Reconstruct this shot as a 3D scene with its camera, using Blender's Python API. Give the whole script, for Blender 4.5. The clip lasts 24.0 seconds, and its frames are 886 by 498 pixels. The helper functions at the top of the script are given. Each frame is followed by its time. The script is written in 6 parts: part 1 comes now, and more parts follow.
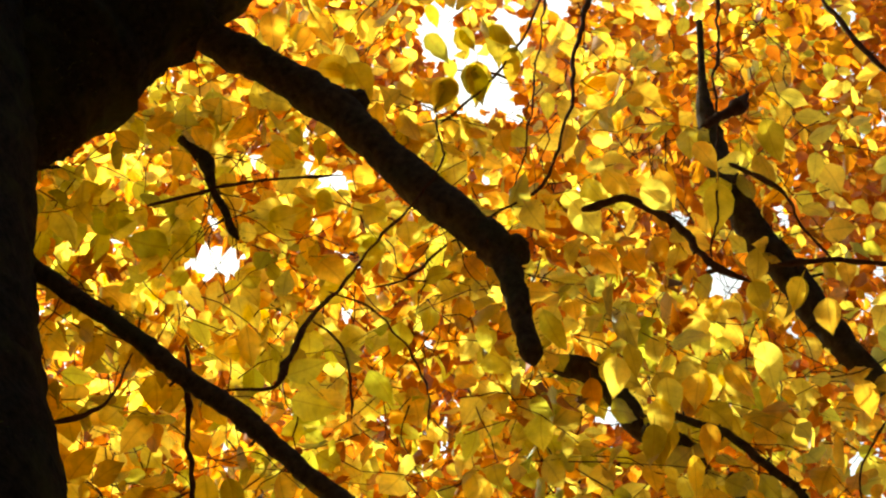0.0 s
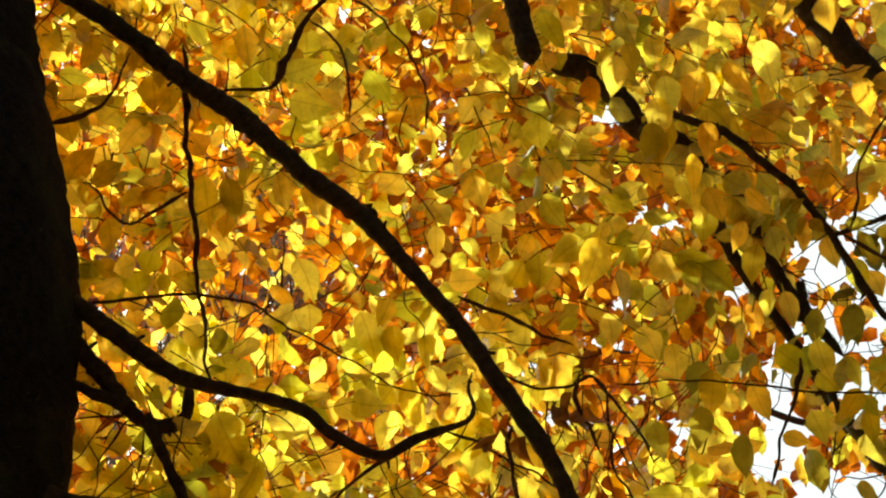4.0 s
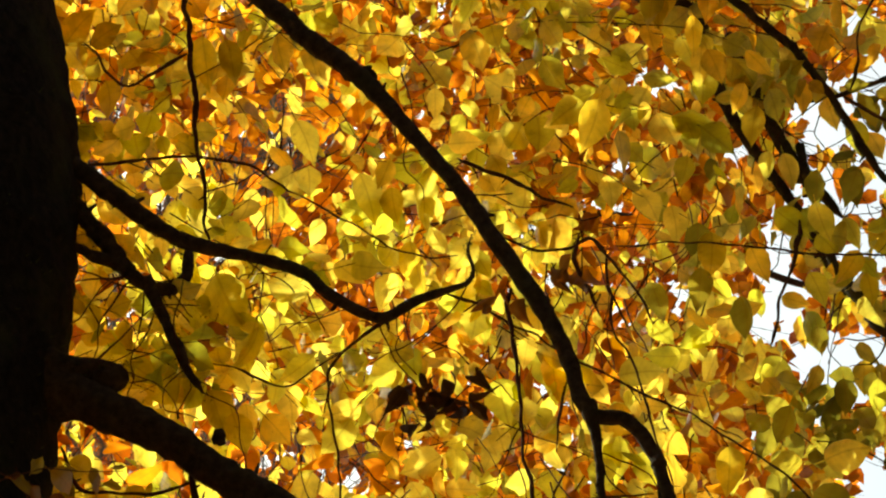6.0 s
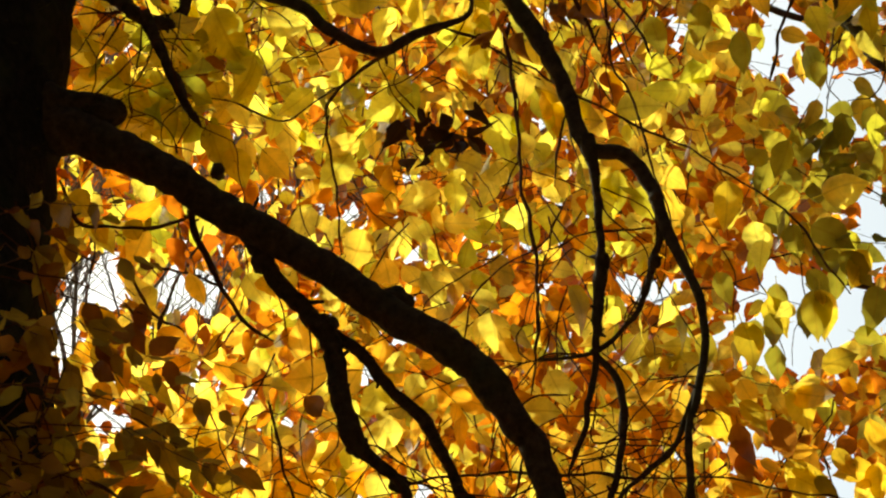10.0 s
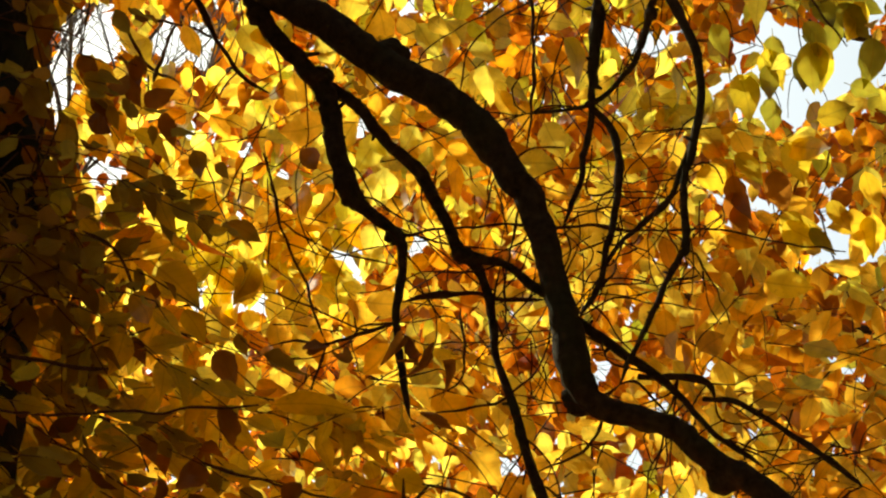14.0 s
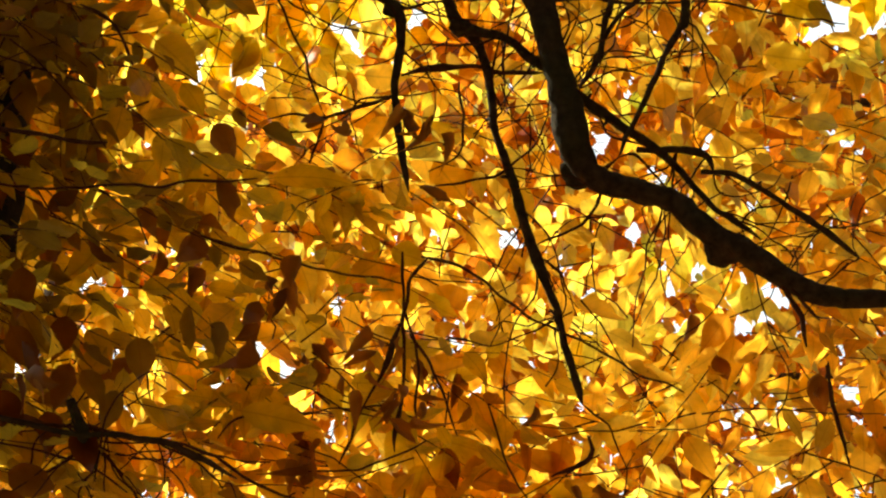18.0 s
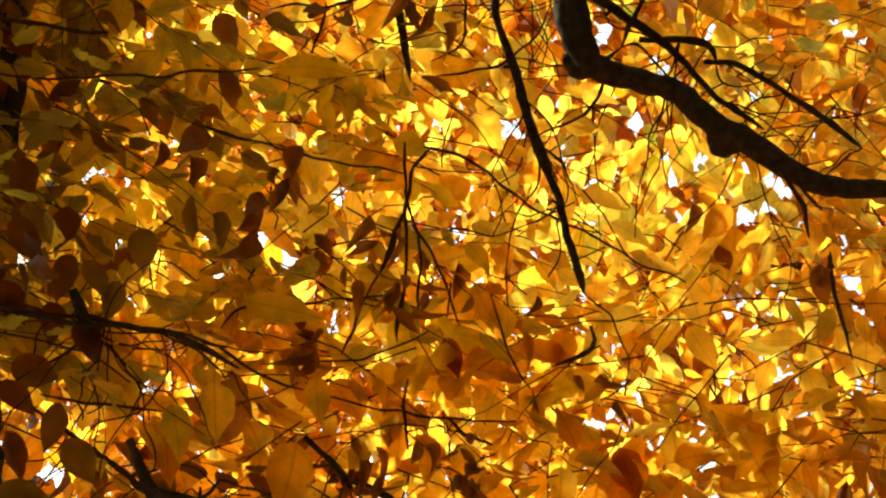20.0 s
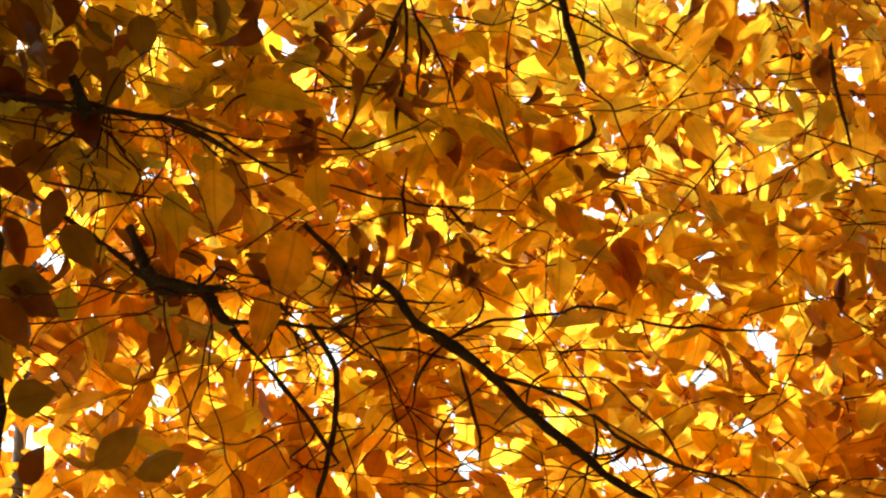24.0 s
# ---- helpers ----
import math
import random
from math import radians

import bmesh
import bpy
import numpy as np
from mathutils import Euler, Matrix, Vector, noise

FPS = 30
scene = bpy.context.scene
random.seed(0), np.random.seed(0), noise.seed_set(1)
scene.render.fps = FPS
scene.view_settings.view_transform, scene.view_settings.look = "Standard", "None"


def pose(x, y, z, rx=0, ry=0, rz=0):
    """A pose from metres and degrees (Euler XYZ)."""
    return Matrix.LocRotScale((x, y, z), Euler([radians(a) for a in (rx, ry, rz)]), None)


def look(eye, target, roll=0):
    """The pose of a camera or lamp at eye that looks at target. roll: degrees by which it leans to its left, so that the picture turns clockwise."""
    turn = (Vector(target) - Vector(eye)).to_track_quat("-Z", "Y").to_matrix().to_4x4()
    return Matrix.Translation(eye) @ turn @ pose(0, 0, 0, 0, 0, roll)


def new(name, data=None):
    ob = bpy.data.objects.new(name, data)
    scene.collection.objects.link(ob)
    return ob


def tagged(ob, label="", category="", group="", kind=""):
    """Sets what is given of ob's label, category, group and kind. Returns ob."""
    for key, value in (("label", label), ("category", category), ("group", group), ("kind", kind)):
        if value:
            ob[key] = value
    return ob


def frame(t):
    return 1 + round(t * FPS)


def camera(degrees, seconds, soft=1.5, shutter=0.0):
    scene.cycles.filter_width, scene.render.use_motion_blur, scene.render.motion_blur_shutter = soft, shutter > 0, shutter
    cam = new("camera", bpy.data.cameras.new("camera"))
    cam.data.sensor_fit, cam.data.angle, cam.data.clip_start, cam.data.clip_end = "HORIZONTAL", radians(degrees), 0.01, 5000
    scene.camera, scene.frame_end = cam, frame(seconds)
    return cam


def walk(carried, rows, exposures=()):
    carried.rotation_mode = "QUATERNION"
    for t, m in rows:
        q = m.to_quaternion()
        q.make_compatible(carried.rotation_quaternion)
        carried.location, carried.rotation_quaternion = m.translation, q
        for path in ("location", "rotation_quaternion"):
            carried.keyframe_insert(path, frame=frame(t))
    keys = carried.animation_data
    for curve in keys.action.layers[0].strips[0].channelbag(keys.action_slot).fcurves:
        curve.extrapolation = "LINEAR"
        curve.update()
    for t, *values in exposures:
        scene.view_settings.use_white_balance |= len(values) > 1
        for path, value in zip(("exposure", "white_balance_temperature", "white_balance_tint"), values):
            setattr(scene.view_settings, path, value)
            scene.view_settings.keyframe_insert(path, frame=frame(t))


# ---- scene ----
# An autumn beech crown against the light, seen by a camera that stands on the ground and tilts down.
STAND = Vector((0.0, 0.0, 1.6))
cam = camera(16.0, 24.0, soft=2.2)
# seconds, yaw, elevation, roll in degrees
PATH = [
    (0, -0, 48, 0),
    (0.5, 0.005, 47.314, 0.073),
    (1, -0.001, 46.615, 0.013),
    (1.5, -0.011, 45.916, 0.001),
    (2, -0.012, 45.226, -0.032),
    (2.5, -0.019, 44.553, -0.074),
    (4.5, -0.04, 41.913, -0.227),
    (5, -0.043, 41.314, -0.205),
    (5.5, -0.043, 40.675, -0.239),
    (6, -0.039, 40.033, -0.232),
    (6.5, -0.037, 39.404, -0.24),
    (7, -0.033, 38.789, -0.252),
    (7.5, -0.03, 38.179, -0.216),
    (8, -0.031, 37.583, -0.221),
    (8.5, -0.031, 36.985, -0.248),
    (9, -0.035, 36.389, -0.296),
    (9.5, -0.048, 35.796, -0.254),
    (10, -0.052, 35.209, -0.234),
    (10.5, -0.046, 34.623, -0.301),
    (12.5, -0.059, 32.386, -0.328),
    (13, -0.09, 31.831, -0.222),
    (13.5, -0.119, 31.268, -0.257),
    (14, -0.123, 30.708, -0.249),
    (14.5, -0.103, 30.166, -0.316),
    (15, -0.062, 29.636, -0.34),
    (15.5, -0.006, 29.11, -0.343),
    (16, 0.025, 28.581, -0.328),
    (16.5, 0.036, 28.067, -0.42),
    (17, -0.009, 27.575, -0.346),
    (17.5, -0.068, 27.08, -0.422),
    (18, -0.126, 26.586, -0.317),
    (18.5, -0.133, 26.096, -0.39),
    (20.5, -0.002, 24.088, -0.236),
    (21, 0.009, 23.594, -0.116),
    (21.5, -0.016, 23.117, -0.114),
    (22, -0.04, 22.631, -0.141),
    (22.5, -0.061, 22.148, -0.107),
    (23, -0.081, 21.674, -0.151),
    (23.5, -0.077, 21.215, -0.029),
    (24, -0.065, 20.752, 0.021),
]
walk(cam, [(t, pose(*STAND, 90 + el, 0, yaw) @ pose(0, 0, 0, 0, 0, roll)) for t, yaw, el, roll in PATH],
     exposures=[(0.0, 1.16, 7000, -10), (6.0, 0.93, 7000, -9), (10.0, 0.78, 7000, -8), (13.0, 0.76, 7000, -9), (16.0, 1.05, 7000, -8), (18.0, 1.31, 7000, -7), (21.0, 1.47, 7000, -5), (24.0, 1.55, 7000, -4)])

# ---- light ----
SUN_EL, SUN_AZ = 44.0, -50.0
world = bpy.data.worlds.new("sky")
scene.world = world
world.use_nodes = True
wn = world.node_tree.nodes
sky = wn.new("ShaderNodeTexSky")
sky.sky_type, sky.sun_disc = "NISHITA", False
sky.sun_elevation, sky.sun_rotation = radians(SUN_EL), radians(SUN_AZ)
sky.air_density, sky.dust_density, sky.ozone_density = 0.7, 6.5, 0.2
wn["Background"].inputs["Strength"].default_value = 0.15
world.node_tree.links.new(sky.outputs[0], wn["Background"].inputs["Color"])
sun = new("sun", bpy.data.lights.new("sun", "SUN"))
sun.data.energy, sun.data.angle, sun.data.color = 3.9, radians(0.6), (1.0, 0.93, 0.82)
sun_dir = Vector((math.sin(radians(SUN_AZ)) * math.cos(radians(SUN_EL)), math.cos(radians(SUN_AZ)) * math.cos(radians(SUN_EL)), math.sin(radians(SUN_EL))))
sun.matrix_world = look(sun_dir * 60, (0, 0, 0))


# ---- materials ----
def material(name):
    m = bpy.data.materials.new(name)
    m.use_nodes = True
    nodes = m.node_tree.nodes
    for n in list(nodes):
        if n.type != "OUTPUT_MATERIAL":
            nodes.remove(n)
    return m, nodes, m.node_tree.links, [n for n in nodes if n.type == "OUTPUT_MATERIAL"][0]


def ramp(nodes, stops):
    r = nodes.new("ShaderNodeValToRGB")
    e = r.color_ramp.elements
    while len(e) < len(stops):
        e.new(0.5)
    for el, (p, c) in zip(e, stops):
        el.position, el.color = p, (*c, 1)
    return r


def math_node(nodes, links, op, a, b=None):
    n = nodes.new("ShaderNodeMath")
    n.operation = op
    for i, v in enumerate((a, b)):
        if v is None:
            continue
        if isinstance(v, (int, float)):
            n.inputs[i].default_value = v
        else:
            links.new(v, n.inputs[i])
    return n.outputs[0]


def mix_col(nodes, links, fac, a, b, mode="MIX"):
    n = nodes.new("ShaderNodeMix")
    n.data_type, n.blend_type = "RGBA", mode
    for sock, v in ((n.inputs[0], fac), (n.inputs[6], a), (n.inputs[7], b)):
        if isinstance(v, (int, float)):
            sock.default_value = v
        elif isinstance(v, tuple):
            sock.default_value = (*v, 1)
        else:
            links.new(v, sock)
    return n.outputs[2]


def noise_tex(nodes, links, coord, scale, detail=3.0, rough=0.55):
    n = nodes.new("ShaderNodeTexNoise")
    n.inputs["Scale"].default_value, n.inputs["Detail"].default_value, n.inputs["Roughness"].default_value = scale, detail, rough
    links.new(coord, n.inputs["Vector"])
    return n


def leaf_material(name, stops, spots, turned, through_light=0.86):
    m, nodes, links, out = material(name)
    geo, info, uv = nodes.new("ShaderNodeNewGeometry"), nodes.new("ShaderNodeObjectInfo"), nodes.new("ShaderNodeUVMap")
    rnd = math_node(nodes, links, "FRACT", math_node(nodes, links, "ADD", geo.outputs["Random Per Island"], info.outputs["Random"]))
    region = noise_tex(nodes, links, geo.outputs["Position"], 1.6, 1.5)
    sep = nodes.new("ShaderNodeSeparateXYZ")
    links.new(geo.outputs["Position"], sep.inputs[0])
    # leaves of the lower crown have turned further
    tall = nodes.new("ShaderNodeMapRange")
    tall.inputs[1].default_value, tall.inputs[2].default_value = 3.0, 8.0
    links.new(sep.outputs[2], tall.inputs[0])
    low = ramp(nodes, [(p, (v, v, v)) for p, v in turned])
    links.new(tall.outputs[0], low.inputs[0])
    pick = math_node(nodes, links, "ADD", math_node(nodes, links, "MULTIPLY", rnd, 0.5), math_node(nodes, links, "MULTIPLY", math_node(nodes, links, "SUBTRACT", region.outputs[0], 0.36), 0.8))
    pick = math_node(nodes, links, "ADD", pick, low.outputs[0])
    col = ramp(nodes, stops)
    links.new(pick, col.inputs[0])
    # veins along the leaf, from its own layout
    suv = nodes.new("ShaderNodeSeparateXYZ")
    links.new(uv.outputs[0], suv.inputs[0])
    side = math_node(nodes, links, "ABSOLUTE", math_node(nodes, links, "SUBTRACT", suv.outputs[1], 0.5))
    rib = math_node(nodes, links, "SINE", math_node(nodes, links, "MULTIPLY", math_node(nodes, links, "SUBTRACT", suv.outputs[0], math_node(nodes, links, "MULTIPLY", side, 0.55)), 50.0))
    ribs = math_node(nodes, links, "GREATER_THAN", rib, 0.86)
    mid = math_node(nodes, links, "LESS_THAN", side, 0.022)
    vein = math_node(nodes, links, "MAXIMUM", math_node(nodes, links, "MULTIPLY", ribs, 0.08), math_node(nodes, links, "MULTIPLY", mid, 0.24))
    c = mix_col(nodes, links, vein, col.outputs[0], (0.26, 0.11, 0.015))
    # browned margin and flecks
    fleck = noise_tex(nodes, links, geo.outputs["Position"], 70.0, 4.0, 0.6)
    edge = math_node(nodes, links, "ADD", math_node(nodes, links, "MULTIPLY", side, 0.35), fleck.outputs[0])
    brown = nodes.new("ShaderNodeMapRange")
    brown.inputs[1].default_value, brown.inputs[2].default_value, brown.inputs[3].default_value, brown.inputs[4].default_value = 0.70, 0.84, 0.0, spots
    links.new(edge, brown.inputs[0])
    c = mix_col(nodes, links, brown.outputs[0], c, (0.22, 0.07, 0.012))
    blot = noise_tex(nodes, links, geo.outputs["Position"], 22.0, 2.0)
    bl = nodes.new("ShaderNodeMapRange")
    bl.inputs[1].default_value, bl.inputs[2].default_value, bl.inputs[3].default_value, bl.inputs[4].default_value = 0.35, 0.65, 0.75, 1.15
    links.new(blot.outputs[0], bl.inputs[0])
    c = mix_col(nodes, links, 1.0, c, bl.outputs[0], "MULTIPLY")
    bump = nodes.new("ShaderNodeBump")
    bump.inputs["Strength"].default_value, bump.inputs["Distance"].default_value = 0.3, 0.006
    links.new(blot.outputs[0], bump.inputs["Height"])
    dif, tra, glo = nodes.new("ShaderNodeBsdfDiffuse"), nodes.new("ShaderNodeBsdfTranslucent"), nodes.new("ShaderNodeBsdfGlossy")
    links.new(mix_col(nodes, links, 0.4, c, (0.2, 0.09, 0.012), "MIX"), dif.inputs[0])
    links.new(c, tra.inputs[0])
    glo.inputs["Roughness"].default_value = 0.45
    for s in (dif, tra, glo):
        links.new(bump.outputs[0], s.inputs["Normal"])
    a, b = nodes.new("ShaderNodeMixShader"), nodes.new("ShaderNodeMixShader")
    a.inputs[0].default_value = through_light
    links.new(dif.outputs[0], a.inputs[1]), links.new(tra.outputs[0], a.inputs[2])
    fr = nodes.new("ShaderNodeFresnel")
    fr.inputs[0].default_value = 1.35
    links.new(math_node(nodes, links, "MULTIPLY", fr.outputs[0], 0.03), b.inputs[0])
    links.new(a.outputs[0], b.inputs[1]), links.new(glo.outputs[0], b.inputs[2])
    links.new(b.outputs[0], out.inputs[0])
    return m


# how far the leaves have turned, from the low crown to the high
LOWER = [(0.0, 0.42), (0.25, 0.30), (0.5, 0.02), (0.75, 0.02), (1.0, 0.08)]
LEAF = leaf_material("beech_leaf", [(0.0, (0.48, 0.48, 0.03)), (0.2, (0.74, 0.68, 0.06)), (0.38, (0.92, 0.77, 0.11)), (0.58, (0.93, 0.60, 0.06)), (0.80, (0.90, 0.44, 0.03)), (1.0, (0.72, 0.27, 0.018))], 0.7, LOWER)
LATE = leaf_material("late_leaf", [(0.0, (0.52, 0.44, 0.03)), (0.35, (0.74, 0.53, 0.04)), (0.65, (0.84, 0.56, 0.04)), (1.0, (0.74, 0.36, 0.02))], 0.7, [(0.0, 0.22), (0.25, 0.15), (0.5, 0.02), (1.0, 0.0)])
ORANGE = leaf_material("orange_leaf", [(0.0, (0.84, 0.52, 0.03)), (0.25, (0.78, 0.34, 0.014)), (0.55, (0.60, 0.17, 0.01)), (1.0, (0.32, 0.07, 0.008))], 0.6, [(0.0, 0.1), (1.0, 0.1)])
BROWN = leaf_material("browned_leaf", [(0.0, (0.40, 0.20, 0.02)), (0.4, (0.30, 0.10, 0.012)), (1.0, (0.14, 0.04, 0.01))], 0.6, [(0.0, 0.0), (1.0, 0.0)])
# unturned olive leaves, darkened in colour for their shade against the sky
SHADED_OLIVE = leaf_material("shaded_olive_leaf", [(0.0, (0.20, 0.19, 0.02)), (0.5, (0.36, 0.30, 0.03)), (1.0, (0.54, 0.40, 0.03))], 0.5, [(0.0, 0.0), (1.0, 0.0)])
# near-black copy of the dry leaf, with shade put into the colour
SHADED_DRY = leaf_material("shaded_dry_leaf", [(0.0, (0.08, 0.04, 0.018)), (1.0, (0.03, 0.018, 0.01))], 0.5, [(0.0, 0.0), (1.0, 0.0)], 0.25)
# russet leaves, darkened: the shade beside the trunk is put into the colour
SHADED_RUSSET = leaf_material("shaded_russet_leaf", [(0.0, (0.28, 0.18, 0.02)), (0.5, (0.42, 0.25, 0.025)), (1.0, (0.56, 0.30, 0.03))], 0.6, [(0.0, 0.05), (1.0, 0.0)], 0.8)
DRY = leaf_material("dry_leaf", [(0.0, (0.50, 0.20, 0.03)), (0.6, (0.30, 0.11, 0.02)), (1.0, (0.12, 0.05, 0.014))], 0.5, [(0.0, 0.0), (1.0, 0.0)], 0.65)


def bark_material(name, base, dark, moss):
    m, nodes, links, out = material(name)
    geo = nodes.new("ShaderNodeNewGeometry")
    grain = noise_tex(nodes, links, geo.outputs["Position"], 55.0, 6.0, 0.65)
    patch = noise_tex(nodes, links, geo.outputs["Position"], 7.0, 3.0)
    r = ramp(nodes, [(0.3, dark), (0.7, base)])
    links.new(grain.outputs[0], r.inputs[0])
    g = nodes.new("ShaderNodeMapRange")
    g.inputs[1].default_value, g.inputs[2].default_value, g.inputs[3].default_value, g.inputs[4].default_value = 0.5, 0.7, 0.0, moss
    links.new(patch.outputs[0], g.inputs[0])
    c = mix_col(nodes, links, g.outputs[0], r.outputs[0], (0.05, 0.06, 0.018))
    bs = nodes.new("ShaderNodeBsdfPrincipled")
    links.new(c, bs.inputs["Base Color"])
    bs.inputs["Roughness"].default_value = 0.95
    bs.inputs["Specular IOR Level"].default_value = 0.08
    bump = nodes.new("ShaderNodeBump")
    bump.inputs["Strength"].default_value, bump.inputs["Distance"].default_value = 0.7, 0.008
    links.new(grain.outputs[0], bump.inputs["Height"]), links.new(bump.outputs[0], bs.inputs["Normal"])
    links.new(bs.outputs[0], out.inputs[0])
    return m


BARK = bark_material("beech_bark", (0.105, 0.072, 0.042), (0.036, 0.025, 0.015), 0.5)
# darker copy of the beech bark; the trunk's shade is put into its colour
SHADED_BARK = bark_material("shaded_bark", (0.035, 0.026, 0.018), (0.010, 0.008, 0.005), 0.5)
TWIG = bark_material("twig_bark", (0.12, 0.055, 0.026), (0.05, 0.024, 0.012), 0.1)


def litter_material():
    m, nodes, links, out = material("leaf_litter")
    geo = nodes.new("ShaderNodeNewGeometry")
    v = nodes.new("ShaderNodeTexVoronoi")
    v.inputs["Scale"].default_value = 14.0
    links.new(geo.outputs["Position"], v.inputs["Vector"])
    big = noise_tex(nodes, links, geo.outputs["Position"], 0.6, 4.0)
    r = ramp(nodes, [(0.0, (0.045, 0.024, 0.012)), (0.5, (0.12, 0.056, 0.02)), (1.0, (0.22, 0.12, 0.04))])
    links.new(v.outputs["Color"], r.inputs[0])
    c = mix_col(nodes, links, big.outputs[0], r.outputs[0], (0.05, 0.035, 0.02))
    bs = nodes.new("ShaderNodeBsdfPrincipled")
    bs.inputs["Roughness"].default_value = 0.95
    links.new(c, bs.inputs["Base Color"])
    bump = nodes.new("ShaderNodeBump")
    bump.inputs["Distance"].default_value = 0.03
    links.new(v.outputs["Distance"], bump.inputs["Height"]), links.new(bump.outputs[0], bs.inputs["Normal"])
    links.new(bs.outputs[0], out.inputs[0])
    return m


LITTER = litter_material()


# ---- geometry helpers ----
def mesh_object(name, verts, faces, mat, parent=None, smooth=True):
    me = bpy.data.meshes.new(name)
    me.from_pydata(verts, [], faces)
    me.materials.append(mat)
    if smooth:
        me.polygons.foreach_set("use_smooth", np.ones(len(me.polygons), dtype=bool))
    ob = new(name, me)
    ob.parent = parent
    return ob


def curve_points(pts, step):
    """Points and radii along a smooth line through pts."""
    p = np.array(pts, dtype=float)
    p = np.vstack([2 * p[0] - p[1], p, 2 * p[-1] - p[-2]])
    res = []
    for i in range(1, len(p) - 2):
        n = max(2, int(np.linalg.norm(p[i + 1, :3] - p[i, :3]) / step))
        for k in range(n):
            t = k / n
            res.append(0.5 * (2 * p[i] + (p[i + 1] - p[i - 1]) * t + (2 * p[i - 1] - 5 * p[i] + 4 * p[i + 1] - p[i + 2]) * t * t + (3 * p[i] - p[i - 1] - 3 * p[i + 1] + p[i + 2]) * t ** 3))
    res.append(p[-2])
    return np.array(res)


def tube(name, pts, mat, parent, sides, step, rough=0.1, knobs=0.0, spurs=0.0, kink=0.0):
    """A tapering, uneven stem through points (x, y, z, radius)."""
    c = curve_points(pts, step)
    n = len(c)
    if kink:
        ph = random.random() * 90
        for i in range(1, n - 1):
            s = i * step
            amp = kink * min(1.0, i / 4, (n - 1 - i) / 4)
            for f, g in ((9.0, 1.0), (26.0, 0.45)):
                c[i, 0] += amp * g * noise.noise(Vector((s * f, ph, 1.0)))
                c[i, 2] += amp * g * noise.noise(Vector((s * f, ph, 7.0)))
    for i in range(min(3, n // 3)):
        c[-1 - i, 3] *= (0.3, 0.65, 0.9)[i]
        if sides < 10:
            c[i, 3] *= (0.45, 0.75, 0.92)[i]
    tang = np.gradient(c[:, :3], axis=0)
    tang /= np.linalg.norm(tang, axis=1)[:, None] + 1e-9
    ref = np.array((0.0, 1.0, 0.0)) if abs(tang[0][1]) < 0.8 else np.array((1.0, 0.0, 0.0))
    verts, faces = [], []
    seed = random.random() * 50
    for i in range(n):
        ref = ref - tang[i] * ref.dot(tang[i])
        ref /= np.linalg.norm(ref)
        w = np.cross(tang[i], ref)
        r = max(c[i, 3], 0.0012)
        swell = 1 + knobs * max(0.0, noise.noise(Vector((i * step * 9, seed, 0.0)))) ** 2 * 2.2
        for k in range(sides):
            a = 2 * math.pi * k / sides
            d = ref * math.cos(a) + w * math.sin(a)
            q = c[i, :3] + d * r
            f = 1 + rough * noise.noise(Vector(q * (0.5 / max(r, 0.01)) + seed)) + 0.5 * rough * noise.noise(Vector(q * 60.0))
            verts.append(tuple(c[i, :3] + d * r * f * swell))
        if i:
            b = i * sides
            for k in range(sides):
                k2 = (k + 1) % sides
                faces.append((b - sides + k, b - sides + k2, b + k2, b + k))
    faces.append(tuple(range(sides - 1, -1, -1)))
    # short fruiting spurs and bud scars
    last = n * sides
    for i in range(2, n - 2):
        if random.random() > spurs:
            continue
        d = Vector((random.gauss(0, 1), random.gauss(0, 0.5), random.gauss(0, 1))).normalized()
        d = (d - Vector(tang[i]) * d.dot(Vector(tang[i])) * 0.6).normalized()
        w1 = d.orthogonal().normalized()
        w2 = d.cross(w1)
        r0 = min(0.006, c[i, 3] * 0.6)
        ln = c[i, 3] * random.uniform(1.2, 1.9) + random.uniform(0.002, 0.012)
        o = Vector(c[i, :3])
        verts += [tuple(o + w1 * r0), tuple(o + w2 * r0), tuple(o - w1 * r0), tuple(o - w2 * r0)]
        e = o + d * ln
        verts += [tuple(e + w1 * r0 * 0.5), tuple(e + w2 * r0 * 0.5), tuple(e - w1 * r0 * 0.5), tuple(e - w2 * r0 * 0.5)]
        for k in range(4):
            k2 = (k + 1) % 4
            faces.append((last + k, last + k2, last + 4 + k2, last + 4 + k))
        faces.append((last + 4, last + 5, last + 6, last + 7))
        last += 8
    faces.append(tuple(range((n - 1) * sides, n * sides)))
    return mesh_object(name, verts, faces, mat, parent)


# ---- ground and unseen wall around ----
def ground():
    n, verts, faces = 48, [], []
    radii = [0, 1.5, 3, 4.5, 6, 8, 11, 15, 22, 35, 60, 120, 300, 900, 2500]
    for r in radii:
        for k in range(n):
            a = 2 * math.pi * k / n
            x, y = r * math.cos(a), r * math.sin(a)
            verts.append((x, y, 0.10 * noise.noise(Vector((x * 0.4, y * 0.4, 0))) if r < 60 else 0.0))
    for i in range(1, len(radii)):
        for k in range(n):
            k2 = (k + 1) % n
            faces.append(((i - 1) * n + k, i * n + k, i * n + k2, (i - 1) * n + k2))
    ob = mesh_object("ground", verts, faces, LITTER)
    tagged(ob, "brown woodland ground covered with fallen beech leaves", "ground", kind="structure")


ground()


